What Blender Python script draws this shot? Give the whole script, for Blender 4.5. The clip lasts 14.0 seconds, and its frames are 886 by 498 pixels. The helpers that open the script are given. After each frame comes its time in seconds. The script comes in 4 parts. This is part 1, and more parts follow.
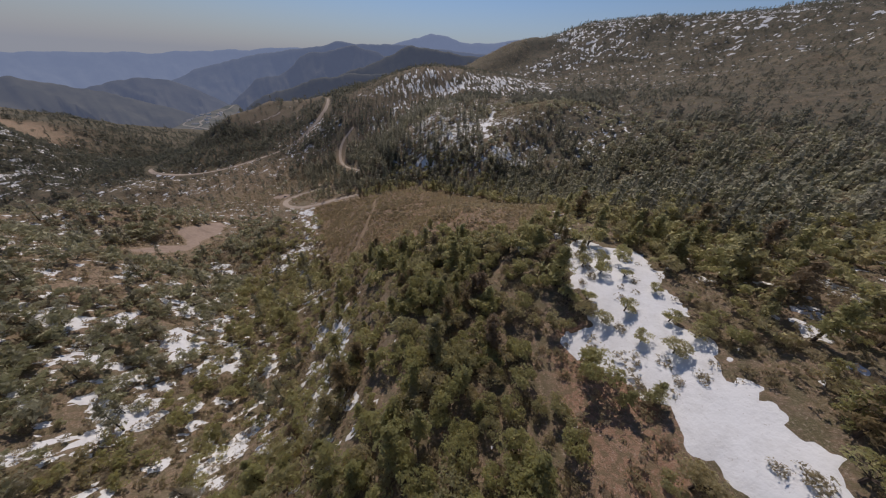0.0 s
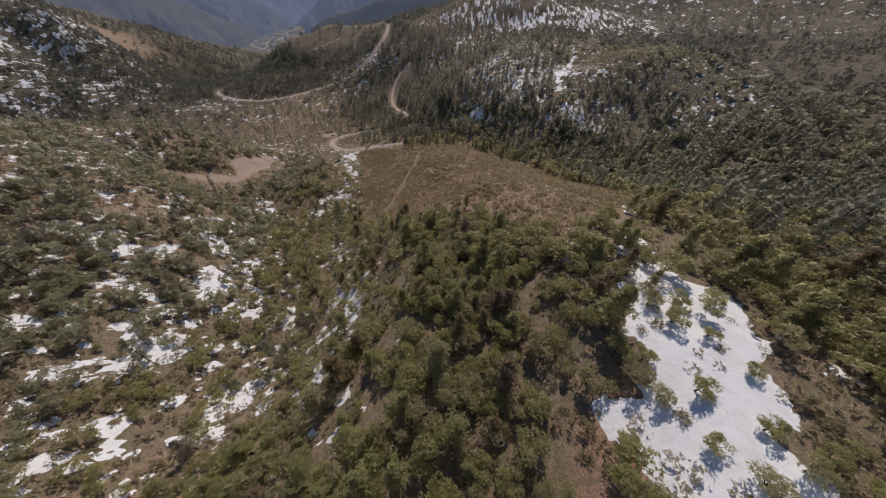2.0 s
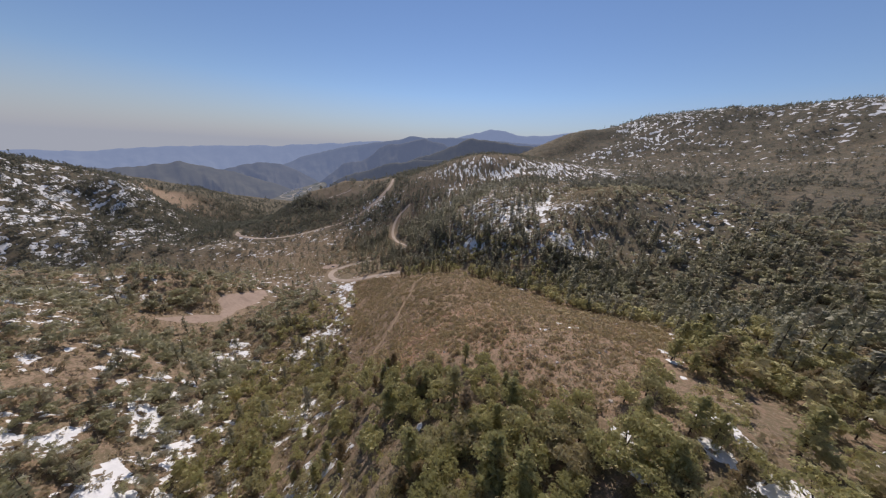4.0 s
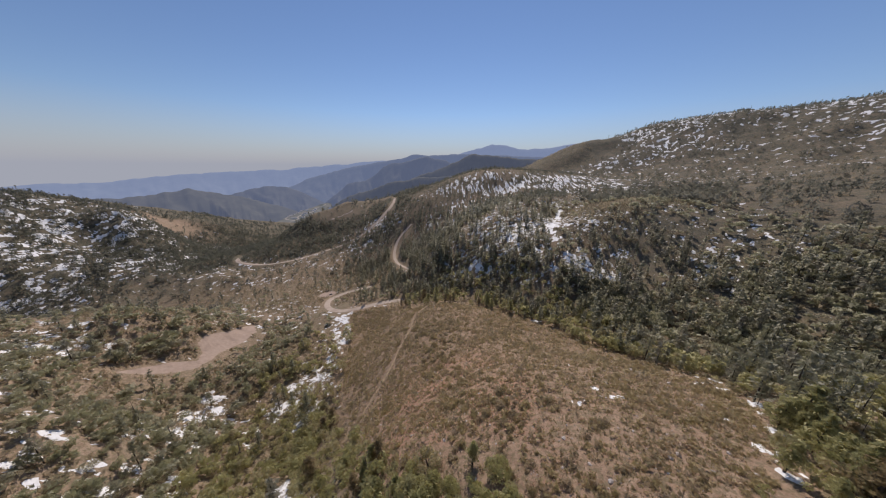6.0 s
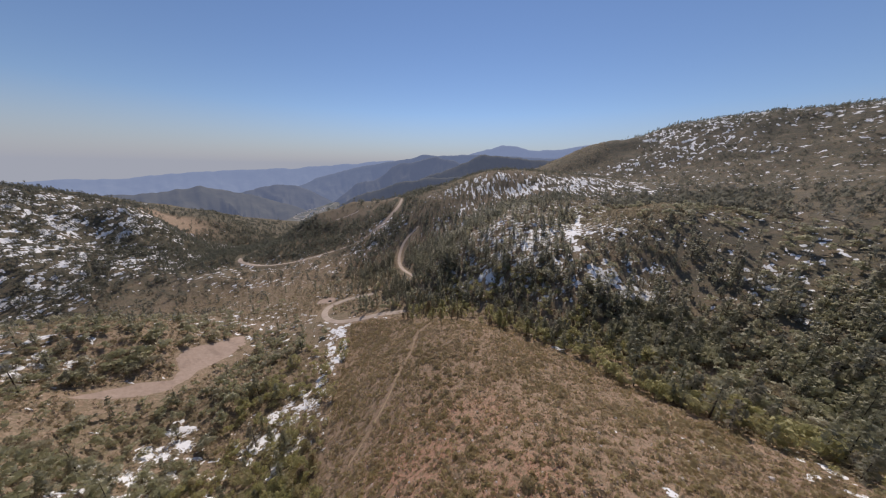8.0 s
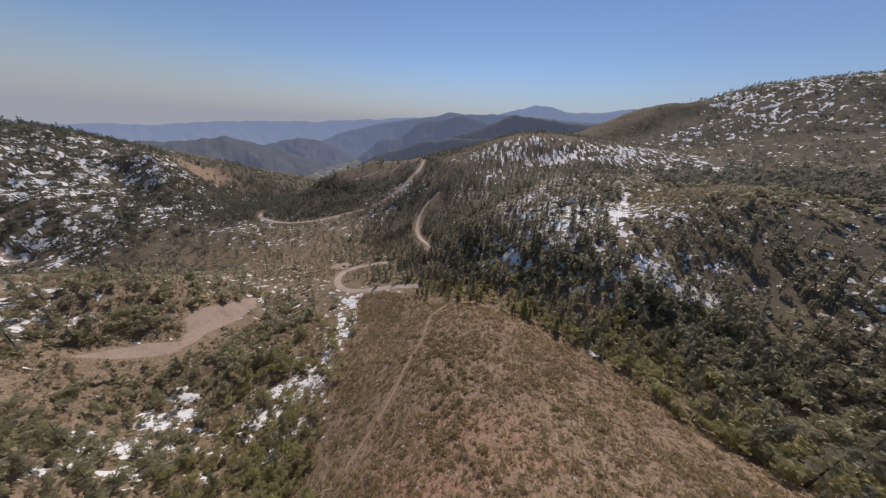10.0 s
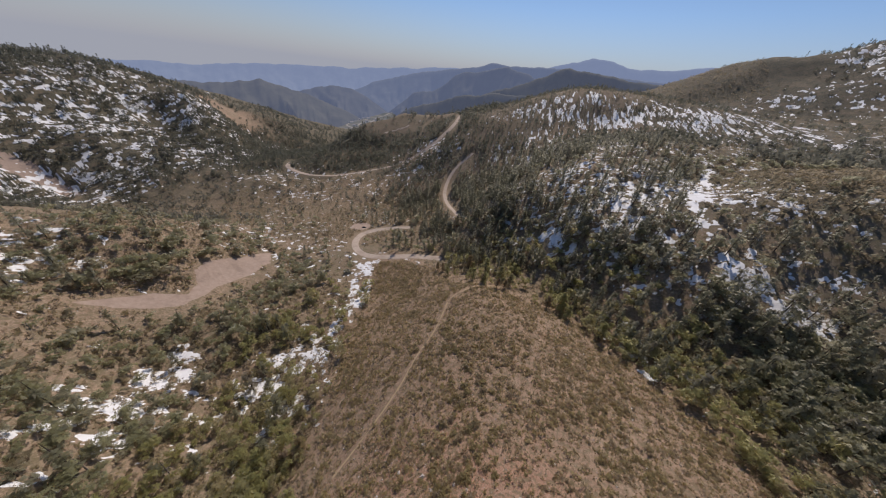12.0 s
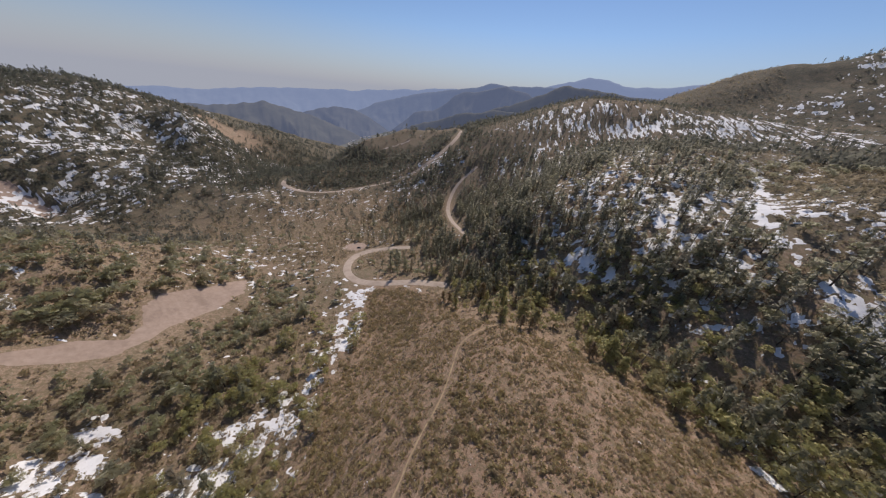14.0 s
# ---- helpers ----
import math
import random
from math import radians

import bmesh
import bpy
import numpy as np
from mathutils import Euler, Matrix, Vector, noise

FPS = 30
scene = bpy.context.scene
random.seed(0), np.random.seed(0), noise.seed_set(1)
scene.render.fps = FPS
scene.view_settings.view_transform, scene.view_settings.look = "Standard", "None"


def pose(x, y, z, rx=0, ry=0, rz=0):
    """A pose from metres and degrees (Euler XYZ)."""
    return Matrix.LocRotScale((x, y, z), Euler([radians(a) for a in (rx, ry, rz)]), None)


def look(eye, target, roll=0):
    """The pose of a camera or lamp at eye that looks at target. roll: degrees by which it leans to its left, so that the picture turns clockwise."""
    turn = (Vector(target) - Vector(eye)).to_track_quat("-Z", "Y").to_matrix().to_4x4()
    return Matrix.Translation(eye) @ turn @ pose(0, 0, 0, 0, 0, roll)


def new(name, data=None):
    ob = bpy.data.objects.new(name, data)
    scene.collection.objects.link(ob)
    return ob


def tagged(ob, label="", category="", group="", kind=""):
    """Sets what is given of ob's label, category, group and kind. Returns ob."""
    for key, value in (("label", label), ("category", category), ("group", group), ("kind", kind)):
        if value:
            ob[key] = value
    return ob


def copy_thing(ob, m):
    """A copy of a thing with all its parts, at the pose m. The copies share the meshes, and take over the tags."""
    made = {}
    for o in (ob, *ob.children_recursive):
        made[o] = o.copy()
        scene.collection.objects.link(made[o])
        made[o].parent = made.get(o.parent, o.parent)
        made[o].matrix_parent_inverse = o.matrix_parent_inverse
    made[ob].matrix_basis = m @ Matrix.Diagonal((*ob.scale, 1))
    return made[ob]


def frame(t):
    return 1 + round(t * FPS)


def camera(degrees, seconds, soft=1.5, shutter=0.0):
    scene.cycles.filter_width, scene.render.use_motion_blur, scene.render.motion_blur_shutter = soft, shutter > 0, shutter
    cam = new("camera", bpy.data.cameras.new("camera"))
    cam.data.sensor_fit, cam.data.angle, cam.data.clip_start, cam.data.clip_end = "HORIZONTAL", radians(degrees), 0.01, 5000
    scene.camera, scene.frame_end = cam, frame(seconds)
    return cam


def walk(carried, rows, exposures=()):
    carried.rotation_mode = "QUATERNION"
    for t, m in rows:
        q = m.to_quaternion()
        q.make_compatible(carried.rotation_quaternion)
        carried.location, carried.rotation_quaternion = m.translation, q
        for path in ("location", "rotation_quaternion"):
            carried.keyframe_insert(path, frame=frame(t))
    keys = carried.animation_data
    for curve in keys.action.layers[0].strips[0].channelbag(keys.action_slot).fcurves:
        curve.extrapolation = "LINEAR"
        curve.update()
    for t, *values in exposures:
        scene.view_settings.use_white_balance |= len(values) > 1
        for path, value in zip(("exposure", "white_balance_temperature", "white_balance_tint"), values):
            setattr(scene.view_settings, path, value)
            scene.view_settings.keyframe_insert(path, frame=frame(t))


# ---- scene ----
cam = camera(118.2, 14.0, soft=1.1)
PATH = [
    (0, (-0.3, 0.344, 57.496), (-0.252, 1.985, 56.353), 3.8),
    (0.5, (1.321, 4.576, 57.747), (1.23, 6.133, 56.495), 5.4),
    (1, (2.12, 9.59, 58.229), (1.956, 11.113, 56.943), 6.2),
    (1.5, (2.594, 15.018, 58.236), (2.385, 16.521, 56.933), 6.4),
    (2, (2.336, 21.036, 57.723), (2.135, 22.423, 56.296), 6.8),
    (2.5, (1.684, 26.002, 57.534), (1.386, 27.631, 56.412), 5.6),
    (3, (1.011, 31.111, 56.569), (0.65, 32.899, 55.749), 4.5),
    (3.2, (0.415, 33.215, 56.042), (0.056, 35.02, 55.257), 4.3),
    (5.3, (-0.172, 60.982, 58.723), (-0.556, 62.844, 58.101), 0.8),
    (5.5, (-0.402, 63.768, 58.711), (-0.794, 65.63, 58.097), 0.6),
    (6, (-1.644, 70.897, 58.631), (-2.052, 72.761, 58.032), 0.5),
    (6.5, (-2.99, 77.92, 58.292), (-3.416, 79.785, 57.708), 0.5),
    (7, (-4.55, 85.243, 57.983), (-4.988, 87.107, 57.407), 0.6),
    (7.5, (-6.394, 92.394, 57.83), (-6.844, 94.253, 57.245), 0.8),
    (7.7, (-6.942, 95.343, 57.663), (-7.398, 97.199, 57.075), 0.9),
    (9.8, (-17.164, 123.81, 56.564), (-17.708, 125.558, 55.76), 3.5),
    (10, (-18.038, 126.676, 56.331), (-18.597, 128.399, 55.483), 3.8),
    (10.5, (-20.246, 133.357, 54.91), (-20.848, 135.022, 53.98), 4.9),
    (11, (-22.958, 140.455, 53.229), (-23.591, 142.062, 52.22), 5.9),
    (11.5, (-26.024, 147.595, 50.844), (-26.672, 149.151, 49.766), 6.3),
    (12, (-29.36, 154.703, 47.854), (-30.021, 156.238, 46.755), 6.7),
    (12.5, (-33.439, 161.963, 44.352), (-34.113, 163.489, 43.249), 6.6),
    (13, (-37.482, 169.357, 40.876), (-38.171, 170.896, 39.802), 6.6),
    (13.5, (-41.662, 176.848, 37.059), (-42.364, 178.406, 36.019), 6.2),
    (14, (-46.295, 184.598, 33.251), (-47.004, 186.179, 32.252), 5.6),
]
walk(cam, [(t, look(eye, target, roll)) for t, eye, target, roll in PATH],
     [(0, -0.88), (2, -0.74), (3, -0.48), (6, -0.43), (8, -0.45), (10, -0.55), (14, -0.42)])

# ---- light ----
SUN_AZ, SUN_EL = -6.0, 47.0  # degrees from +y towards +x, and above the horizon
world = bpy.data.worlds.new("sky")
scene.world = world
world.use_nodes = True
wn = world.node_tree.nodes
sky = wn.new("ShaderNodeTexSky")
sky.sky_type, sky.sun_disc = "NISHITA", False
sky.sun_elevation, sky.sun_rotation = radians(SUN_EL), radians(SUN_AZ)
sky.altitude, sky.air_density, sky.dust_density, sky.ozone_density = 3000, 1.5, 0.0, 6.0
tone = wn.new("ShaderNodeMix")
tone.data_type, tone.blend_type = "RGBA", "MULTIPLY"
tone.inputs[0].default_value = 1.0
tone.inputs[7].default_value = (1.11, 1.0, 1.02, 1.0)
world.node_tree.links.new(sky.outputs[0], tone.inputs[6])
world.node_tree.links.new(tone.outputs[2], wn["Background"].inputs[0])
wn["Background"].inputs[1].default_value = 0.115
sun = new("sun", bpy.data.lights.new("sun", "SUN"))
sun.data.energy, sun.data.angle, sun.data.color = 5.0, radians(0.53), (1.0, 0.905, 0.845)
sun_way = Vector((math.sin(radians(SUN_AZ)) * math.cos(radians(SUN_EL)), math.cos(radians(SUN_AZ)) * math.cos(radians(SUN_EL)), math.sin(radians(SUN_EL))))
sun.matrix_world = sun_way.to_track_quat("Z", "Y").to_matrix().to_4x4()

# ---- materials ----


class Mat:
    """A small builder of node materials."""

    def __init__(self, name, rough=0.85):
        self.m = bpy.data.materials.new(name)
        self.m.use_nodes = True
        self.t = self.m.node_tree
        self.b = self.t.nodes["Principled BSDF"]
        self.b.inputs["Roughness"].default_value = rough
        self.b.inputs["Specular IOR Level"].default_value = 0.25
        self.co = self.t.nodes.new("ShaderNodeTexCoord").outputs["Object"]

    def noise(self, size, detail=4.0, rough=0.6, stretch=None):
        n = self.t.nodes.new("ShaderNodeTexNoise")
        n.inputs["Scale"].default_value, n.inputs["Detail"].default_value, n.inputs["Roughness"].default_value = 1.0 / size, detail, rough
        if stretch:
            s = self.t.nodes.new("ShaderNodeMapping")
            s.inputs["Scale"].default_value = stretch
            self.t.links.new(self.co, s.inputs[0])
            self.t.links.new(s.outputs[0], n.inputs["Vector"])
        else:
            self.t.links.new(self.co, n.inputs["Vector"])
        return n.outputs["Fac"]

    def step(self, value, lo, hi):
        r = self.t.nodes.new("ShaderNodeMapRange")
        r.inputs["From Min"].default_value, r.inputs["From Max"].default_value = lo, hi
        self.t.links.new(value, r.inputs["Value"])
        return r.outputs[0]

    def put(self, socket, value):
        if isinstance(value, (tuple, list)):
            socket.default_value = (*value[:3], 1.0)
        elif isinstance(value, (int, float)):
            socket.default_value = value
        else:
            self.t.links.new(value, socket)

    def mix(self, fac, a, b):
        n = self.t.nodes.new("ShaderNodeMix")
        n.data_type = "RGBA"
        self.put(n.inputs[0], fac)
        self.put(n.inputs[6], a)
        self.put(n.inputs[7], b)
        return n.outputs[2]

    def math(self, op, a, b):
        n = self.t.nodes.new("ShaderNodeMath")
        n.operation, n.use_clamp = op, True
        self.put(n.inputs[0], a)
        self.put(n.inputs[1], b)
        return n.outputs[0]

    def attr(self, name):
        n = self.t.nodes.new("ShaderNodeAttribute")
        n.attribute_name = name
        return n

    def chance(self):
        return self.t.nodes.new("ShaderNodeObjectInfo").outputs["Random"]

    def island(self):
        return self.t.nodes.new("ShaderNodeNewGeometry").outputs["Random Per Island"]

    def base(self, colour):
        self.put(self.b.inputs["Base Color"], colour)
        return self

    def bump(self, value, depth):
        n = self.t.nodes.new("ShaderNodeBump")
        n.inputs["Distance"].default_value = depth
        self.t.links.new(value, n.inputs["Height"])
        self.t.links.new(n.outputs[0], self.b.inputs["Normal"])
        return self

    def thin(self, amount, colour, solid):
        """Light that passes through leaves, and gaps where there are none."""
        tr = self.t.nodes.new("ShaderNodeBsdfTranslucent")
        self.put(tr.inputs["Color"], colour)
        mx = self.t.nodes.new("ShaderNodeMixShader")
        mx.inputs[0].default_value = amount
        self.t.links.new(self.b.outputs[0], mx.inputs[1])
        self.t.links.new(tr.outputs[0], mx.inputs[2])
        gap = self.t.nodes.new("ShaderNodeMixShader")
        self.t.links.new(solid, gap.inputs[0])
        self.t.links.new(self.t.nodes.new("ShaderNodeBsdfTransparent").outputs[0], gap.inputs[1])
        self.t.links.new(mx.outputs[0], gap.inputs[2])
        self.t.links.new(gap.outputs[0], self.t.nodes["Material Output"].inputs["Surface"])
        return self


def ground_material():
    k = Mat("mountain_soil", 0.95)
    region = k.attr("region")
    split = k.t.nodes.new("ShaderNodeSeparateColor")
    k.t.links.new(region.outputs["Color"], split.inputs[0])
    red, tan, litter = split.outputs
    fine, mid, big = k.noise(0.35, 5, 0.7), k.noise(3.0, 5, 0.65), k.noise(22.0, 4)
    c = k.mix(k.step(mid, 0.35, 0.65), (0.235, 0.155, 0.10), (0.35, 0.245, 0.165))
    c = k.mix(k.math("MULTIPLY", red, k.step(big, 0.3, 0.6)), c, k.mix(k.step(fine, 0.3, 0.7), (0.29, 0.145, 0.09), (0.42, 0.25, 0.17)))
    c = k.mix(k.math("MULTIPLY", tan, k.step(mid, 0.35, 0.6)), c, (0.40, 0.29, 0.20))
    c = k.mix(k.math("MULTIPLY", litter, k.step(k.noise(1.6, 6, 0.75), 0.36, 0.56)), c, k.mix(k.step(fine, 0.35, 0.6), (0.12, 0.096, 0.062), (0.26, 0.195, 0.135)))
    c = k.mix(k.math("MULTIPLY", litter, k.step(k.noise(4.5, 6, 0.75), 0.5, 0.58)), c, k.mix(k.step(fine, 0.35, 0.6), (0.10, 0.09, 0.052), (0.21, 0.175, 0.10)))
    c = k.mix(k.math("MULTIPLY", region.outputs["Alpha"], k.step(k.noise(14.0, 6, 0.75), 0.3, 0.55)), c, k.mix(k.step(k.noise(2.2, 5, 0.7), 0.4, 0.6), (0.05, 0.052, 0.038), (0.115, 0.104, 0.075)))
    c = k.mix(k.math("MULTIPLY", k.step(fine, 0.56, 0.66), 0.6), c, (0.46, 0.38, 0.31))
    c = k.mix(k.math("MULTIPLY", k.step(k.noise(1.3, 5, 0.7), 0.48, 0.56), 0.7), c, (0.15, 0.122, 0.068))
    return k.base(c).bump(fine, 0.25).m


def snow_material():
    k = Mat("old_snow", 0.6)
    c = k.mix(k.step(k.noise(4.0, 5, 0.7), 0.45, 0.75), (0.76, 0.745, 0.73), (0.62, 0.60, 0.575))
    c = k.mix(k.step(k.noise(0.5, 3, 0.7), 0.66, 0.74), c, (0.42, 0.36, 0.30))
    k.bump(k.noise(0.8, 4), 0.12)
    return k.base(c).m


def gravel_material(name, a, b):
    k = Mat(name, 0.95)
    c = k.mix(k.step(k.noise(2.5, 5, 0.7), 0.35, 0.65), a, b)
    c = k.mix(k.math("MULTIPLY", k.step(k.noise(9.0, 3), 0.5, 0.65), 0.5), c, tuple(v * 0.75 for v in a))
    k.bump(k.noise(0.25, 4, 0.7), 0.04)
    return k.base(c).m


def leaf_material(name, dark, light, through_colour, amount=0.55, joined=False, ragged=0.2):
    """Sprays of leaves: ragged at their edges, each plant with a tone of its own."""
    k = Mat(name, 0.7)
    per = k.attr("tint").outputs["Fac"] if joined else k.chance()
    c = k.mix(per, dark, light)
    c = k.mix(k.math("MULTIPLY", k.step(k.math("ABSOLUTE", k.math("SUBTRACT", per, 0.62), 0), 0.09, 0.05), 0.5), c, (light[0] * 1.05, light[1] * 1.12, light[2] * 0.62))
    c = k.mix(k.math("MULTIPLY", k.step(per, 0.84, 0.92), 0.6), c, (light[0] * 1.1, light[0] * 0.82, light[0] * 0.58))
    c = k.mix(k.math("MULTIPLY", k.island(), 0.5), c, tuple(v * 0.75 for v in dark))
    k.base(c)
    return k.thin(amount, through_colour, k.step(k.noise(ragged, 2.0, 0.6), 0.43, 0.47)).m


def bark_material(name, a, b):
    k = Mat(name, 0.9)
    n = k.noise(0.25, 5, 0.7, (1, 1, 0.2))
    k.bump(n, 0.04)
    return k.base(k.mix(k.step(n, 0.35, 0.65), a, b)).m


def hazed_material(name, low, high, haze_glow, share):
    """Distant slopes, with the haze of kilometres of air painted in as emission."""
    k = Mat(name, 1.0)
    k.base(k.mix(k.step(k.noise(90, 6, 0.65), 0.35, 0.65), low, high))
    k.b.inputs["Emission Color"].default_value = (*haze_glow, 1)
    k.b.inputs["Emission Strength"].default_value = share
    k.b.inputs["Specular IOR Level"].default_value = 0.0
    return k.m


GROUND = ground_material()
SNOW = snow_material()
GRAVEL = gravel_material("gravel", (0.31, 0.228, 0.175), (0.39, 0.295, 0.232))
ASPHALT = gravel_material("dusty_asphalt", (0.38, 0.30, 0.235), (0.46, 0.37, 0.295))
ROCK = gravel_material("pale_rock", (0.34, 0.28, 0.24), (0.52, 0.47, 0.43))
DIRT = gravel_material("trail_dirt", (0.35, 0.25, 0.145), (0.43, 0.32, 0.19))
LEAVES = {
    "pine": ((0.142, 0.145, 0.094), (0.315, 0.298, 0.158), (0.67, 0.61, 0.34)),
    # slope and far trees are bluer: air haze put into their leaf colour
    "hazed_slope_pine": ((0.122, 0.122, 0.104), (0.235, 0.222, 0.172), (0.53, 0.50, 0.38)),
    "hazed_far_pine": ((0.066, 0.076, 0.074), (0.11, 0.116, 0.106), (0.22, 0.215, 0.16)),
    "dry": ((0.19, 0.145, 0.095), (0.29, 0.22, 0.14), (0.44, 0.34, 0.22)),
    "oak": ((0.152, 0.155, 0.096), (0.325, 0.303, 0.16), (0.69, 0.62, 0.34)),
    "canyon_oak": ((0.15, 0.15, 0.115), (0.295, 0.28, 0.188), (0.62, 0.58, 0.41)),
    "hazed_far_oak": ((0.078, 0.08, 0.073), (0.13, 0.126, 0.11), (0.24, 0.23, 0.18)),
    "brush": ((0.16, 0.138, 0.094), (0.30, 0.242, 0.17), (0.46, 0.38, 0.26)),
    "scrub": ((0.155, 0.135, 0.08), (0.43, 0.335, 0.22), (0.55, 0.45, 0.28)),
    "straw": ((0.30, 0.23, 0.15), (0.42, 0.33, 0.22), (0.40, 0.31, 0.18)),
}
RAGGED = {"pine": 0.2, "oak": 0.2, "dry": 0.2, "scrub": 0.14, "brush": 0.18, "straw": 0.5, "hazed_slope_pine": 0.3, "canyon_oak": 0.32}
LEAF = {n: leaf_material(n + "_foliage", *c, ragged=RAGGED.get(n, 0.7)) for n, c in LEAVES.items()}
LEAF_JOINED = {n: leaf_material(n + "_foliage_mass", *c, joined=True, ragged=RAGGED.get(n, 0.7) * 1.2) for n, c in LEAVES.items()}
BARK = bark_material("pine_bark", (0.05, 0.038, 0.03), (0.12, 0.09, 0.07))
DEAD = bark_material("weathered_wood", (0.10, 0.085, 0.07), (0.24, 0.20, 0.17))

# ---- the land ----
# landform: crests, gullies, terraces and far slopes as breaklines (x, y, z)
SPUR = [(95, -130, 48), (70, -30, 24), (57, 35, 9.5), (47, 88, 5), (36, 130, -7), (15, 165, -22), (2, 200, -41),
        (-15, 230, -50), (-30, 262, -56), (-57, 290, -67), (-110, 315, -92), (-150, 326, -103)]
SPUR_WEST = [(20, 20, -6), (0, 34, -9), (18, 48, -5), (-17, 74, -19), (-10, 112, -20), (-18, 120, -22), (-40, 170, -50), (-55, 205, -62),
             (-79, 228, -75), (-95, 250, -86), (-120, 285, -98)]
GULLY_WEST = [(-70, -60, -15), (-65, 10, -36), (-66, 42, -56), (-58, 80, -58), (-85, 114, -69), (-95, 154, -90), (-128, 188, -100),
              (-150, 230, -102), (-150, 278, -106), (-175, 300, -108)]
TERRACE_WEST = [(-93, 13, -29), (-117, 36, -33), (-108, 71, -52), (-125, 91, -56), (-145, 68, -34), (-172, 72, -24), (-204, 91, -25),
                (-215, 120, -36), (-174, 121, -48), (-180, 127, -56), (-162, 142, -82), (-137, 149, -91), (-222, 154, -72), (-185, 148, -84),
                (-247, 143, -48), (-262, 155, -58), (-260, 40, -5), (-330, 100, -15), (-170, -20, -5)]
BANK_WEST = [(-278, 196, -56), (-310, 175, -52), (-251, 186, -74), (-380, 180, -66), (-330, 235, -82), (-272, 255, -96), (-360, 270, -112)]
LOT_LEVEL = [(-227, 201, -93), (-190, 195, -93), (-244, 255, -106), (-256, 272, -110), (-188, 243, -104), (-240, 230, -100)]
VALLEY = [(-198, 318, -110), (-210, 340, -116), (-242, 359, -121), (-228, 376, -124), (-203, 386, -118), (-310, 369, -127), (-347, 473, -137),
          (-259, 536, -118), (-160, 465, -100), (-130, 390, -97), (-185, 500, -108), (-450, 392, -158), (-522, 404, -163), (-602, 540, -162),
          (-747, 312, -186), (-800, 254, -190), (-620, 250, -185), (-480, 300, -160), (-420, 560, -140), (-660, 690, -172),
          (-900, 1000, -250), (-1500, 1900, -360)]
HILL_WEST = [(-822, 232, -167), (-837, 343, -141), (-886, 324, -115), (-935, 322, -108), (-980, 329, -64), (-839, 475, -144), (-926, 458, -116),
             (-986, 512, -76), (-954, 548, -62), (-929, 670, -183), (-1125, 335, -12), (-1090, 480, -24), (-1110, 587, -52), (-1100, 700, -105),
             (-1020, 830, -160), (-1150, 150, 0), (-800, 80, -80), (-1400, 400, -30), (-500, 100, -60)]
CANYON_EAST = [(170, 165, -10), (125, 205, -33), (90, 232, -44), (60, 258, -50), (35, 287, -56), (0, 318, -65), (-40, 336, -75), (-88, 350, -88)]
SLOPE_EAST = [(57, 104, 1), (76, 90, 5), (110, 110, 3), (135, 146, 0), (190, 226, -12), (152, 270, -24), (125, 285, -34), (104, 331, -31),
              (185, 301, -8), (210, 291, 5), (150, 335, -11), (260, 260, 18), (240, 150, 22), (350, 100, 45)]
HILL_EAST = [(32, 316, -46), (63, 332, -26), (66, 358, -20), (-9, 363, -40), (-42, 382, -54), (-82, 398, -58), (0, 422, -18), (-46, 430, -32),
             (69, 398, -8), (83, 400, -2), (-8, 448, -10), (70, 436, -9), (94, 474, 2), (112, 442, 8), (150, 415, 19), (62, 537, 8),
             (-110, 520, -62), (-164, 662, -16), (3, 672, 3), (35, 662, 9), (35, 722, 36), (-40, 738, 45), (120, 640, 14), (124, 694, 33), (130, 745, 44), (-30, 775, 50), (2, 812, 50), (-103, 831, 38), (-200, 760, -4),
             (-290, 735, -42), (200, 456, 20), (230, 560, 22)]
PLATEAU_EAST = [(60, 930, 45), (-120, 980, 5), (330, 420, 42), (330, 640, 42), (270, 800, 46), (90, 790, 47), (170, 715, 38), (250, 640, 36), (115, 880, 42), (195, 800, 36), (280, 720, 38), (200, 985, 114), (160, 930, 82), (310, 1010, 146), (435, 977, 172),
                (530, 930, 183), (715, 850, 198), (900, 700, 214), (1150, 450, 228), (430, 780, 95), (600, 640, 115), (560, 380, 90), (750, 150, 120),
                (250, 1180, 70), (600, 1250, 90), (1100, 1000, 160)]
KNOLL = [(-430, 872, -60), (-489, 835, -63), (-539, 800, -84), (-581, 767, -100), (-640, 770, -150), (-470, 760, -88), (-410, 690, -108), (-500, 690, -126), (-560, 940, -130)]
FAR_FLOOR = [(-360, 900, -48), (-420, 1050, -90), (-250, 1200, -70), (0, 1300, -60), (300, 1700, -90), (1500, 1700, 20), (1800, 500, 160), (1500, -500, 130),
             (-1700, 0, -40), (-1900, 900, -150), (-700, 1600, -260), (-300, 2000, -250), (0, -500, 60), (-800, -500, 0), (600, -500, 90)]
BREAKLINES = [SPUR, SPUR_WEST, GULLY_WEST, TERRACE_WEST, BANK_WEST, LOT_LEVEL, VALLEY, HILL_WEST, CANYON_EAST, SLOPE_EAST, HILL_EAST, PLATEAU_EAST, KNOLL, FAR_FLOOR]


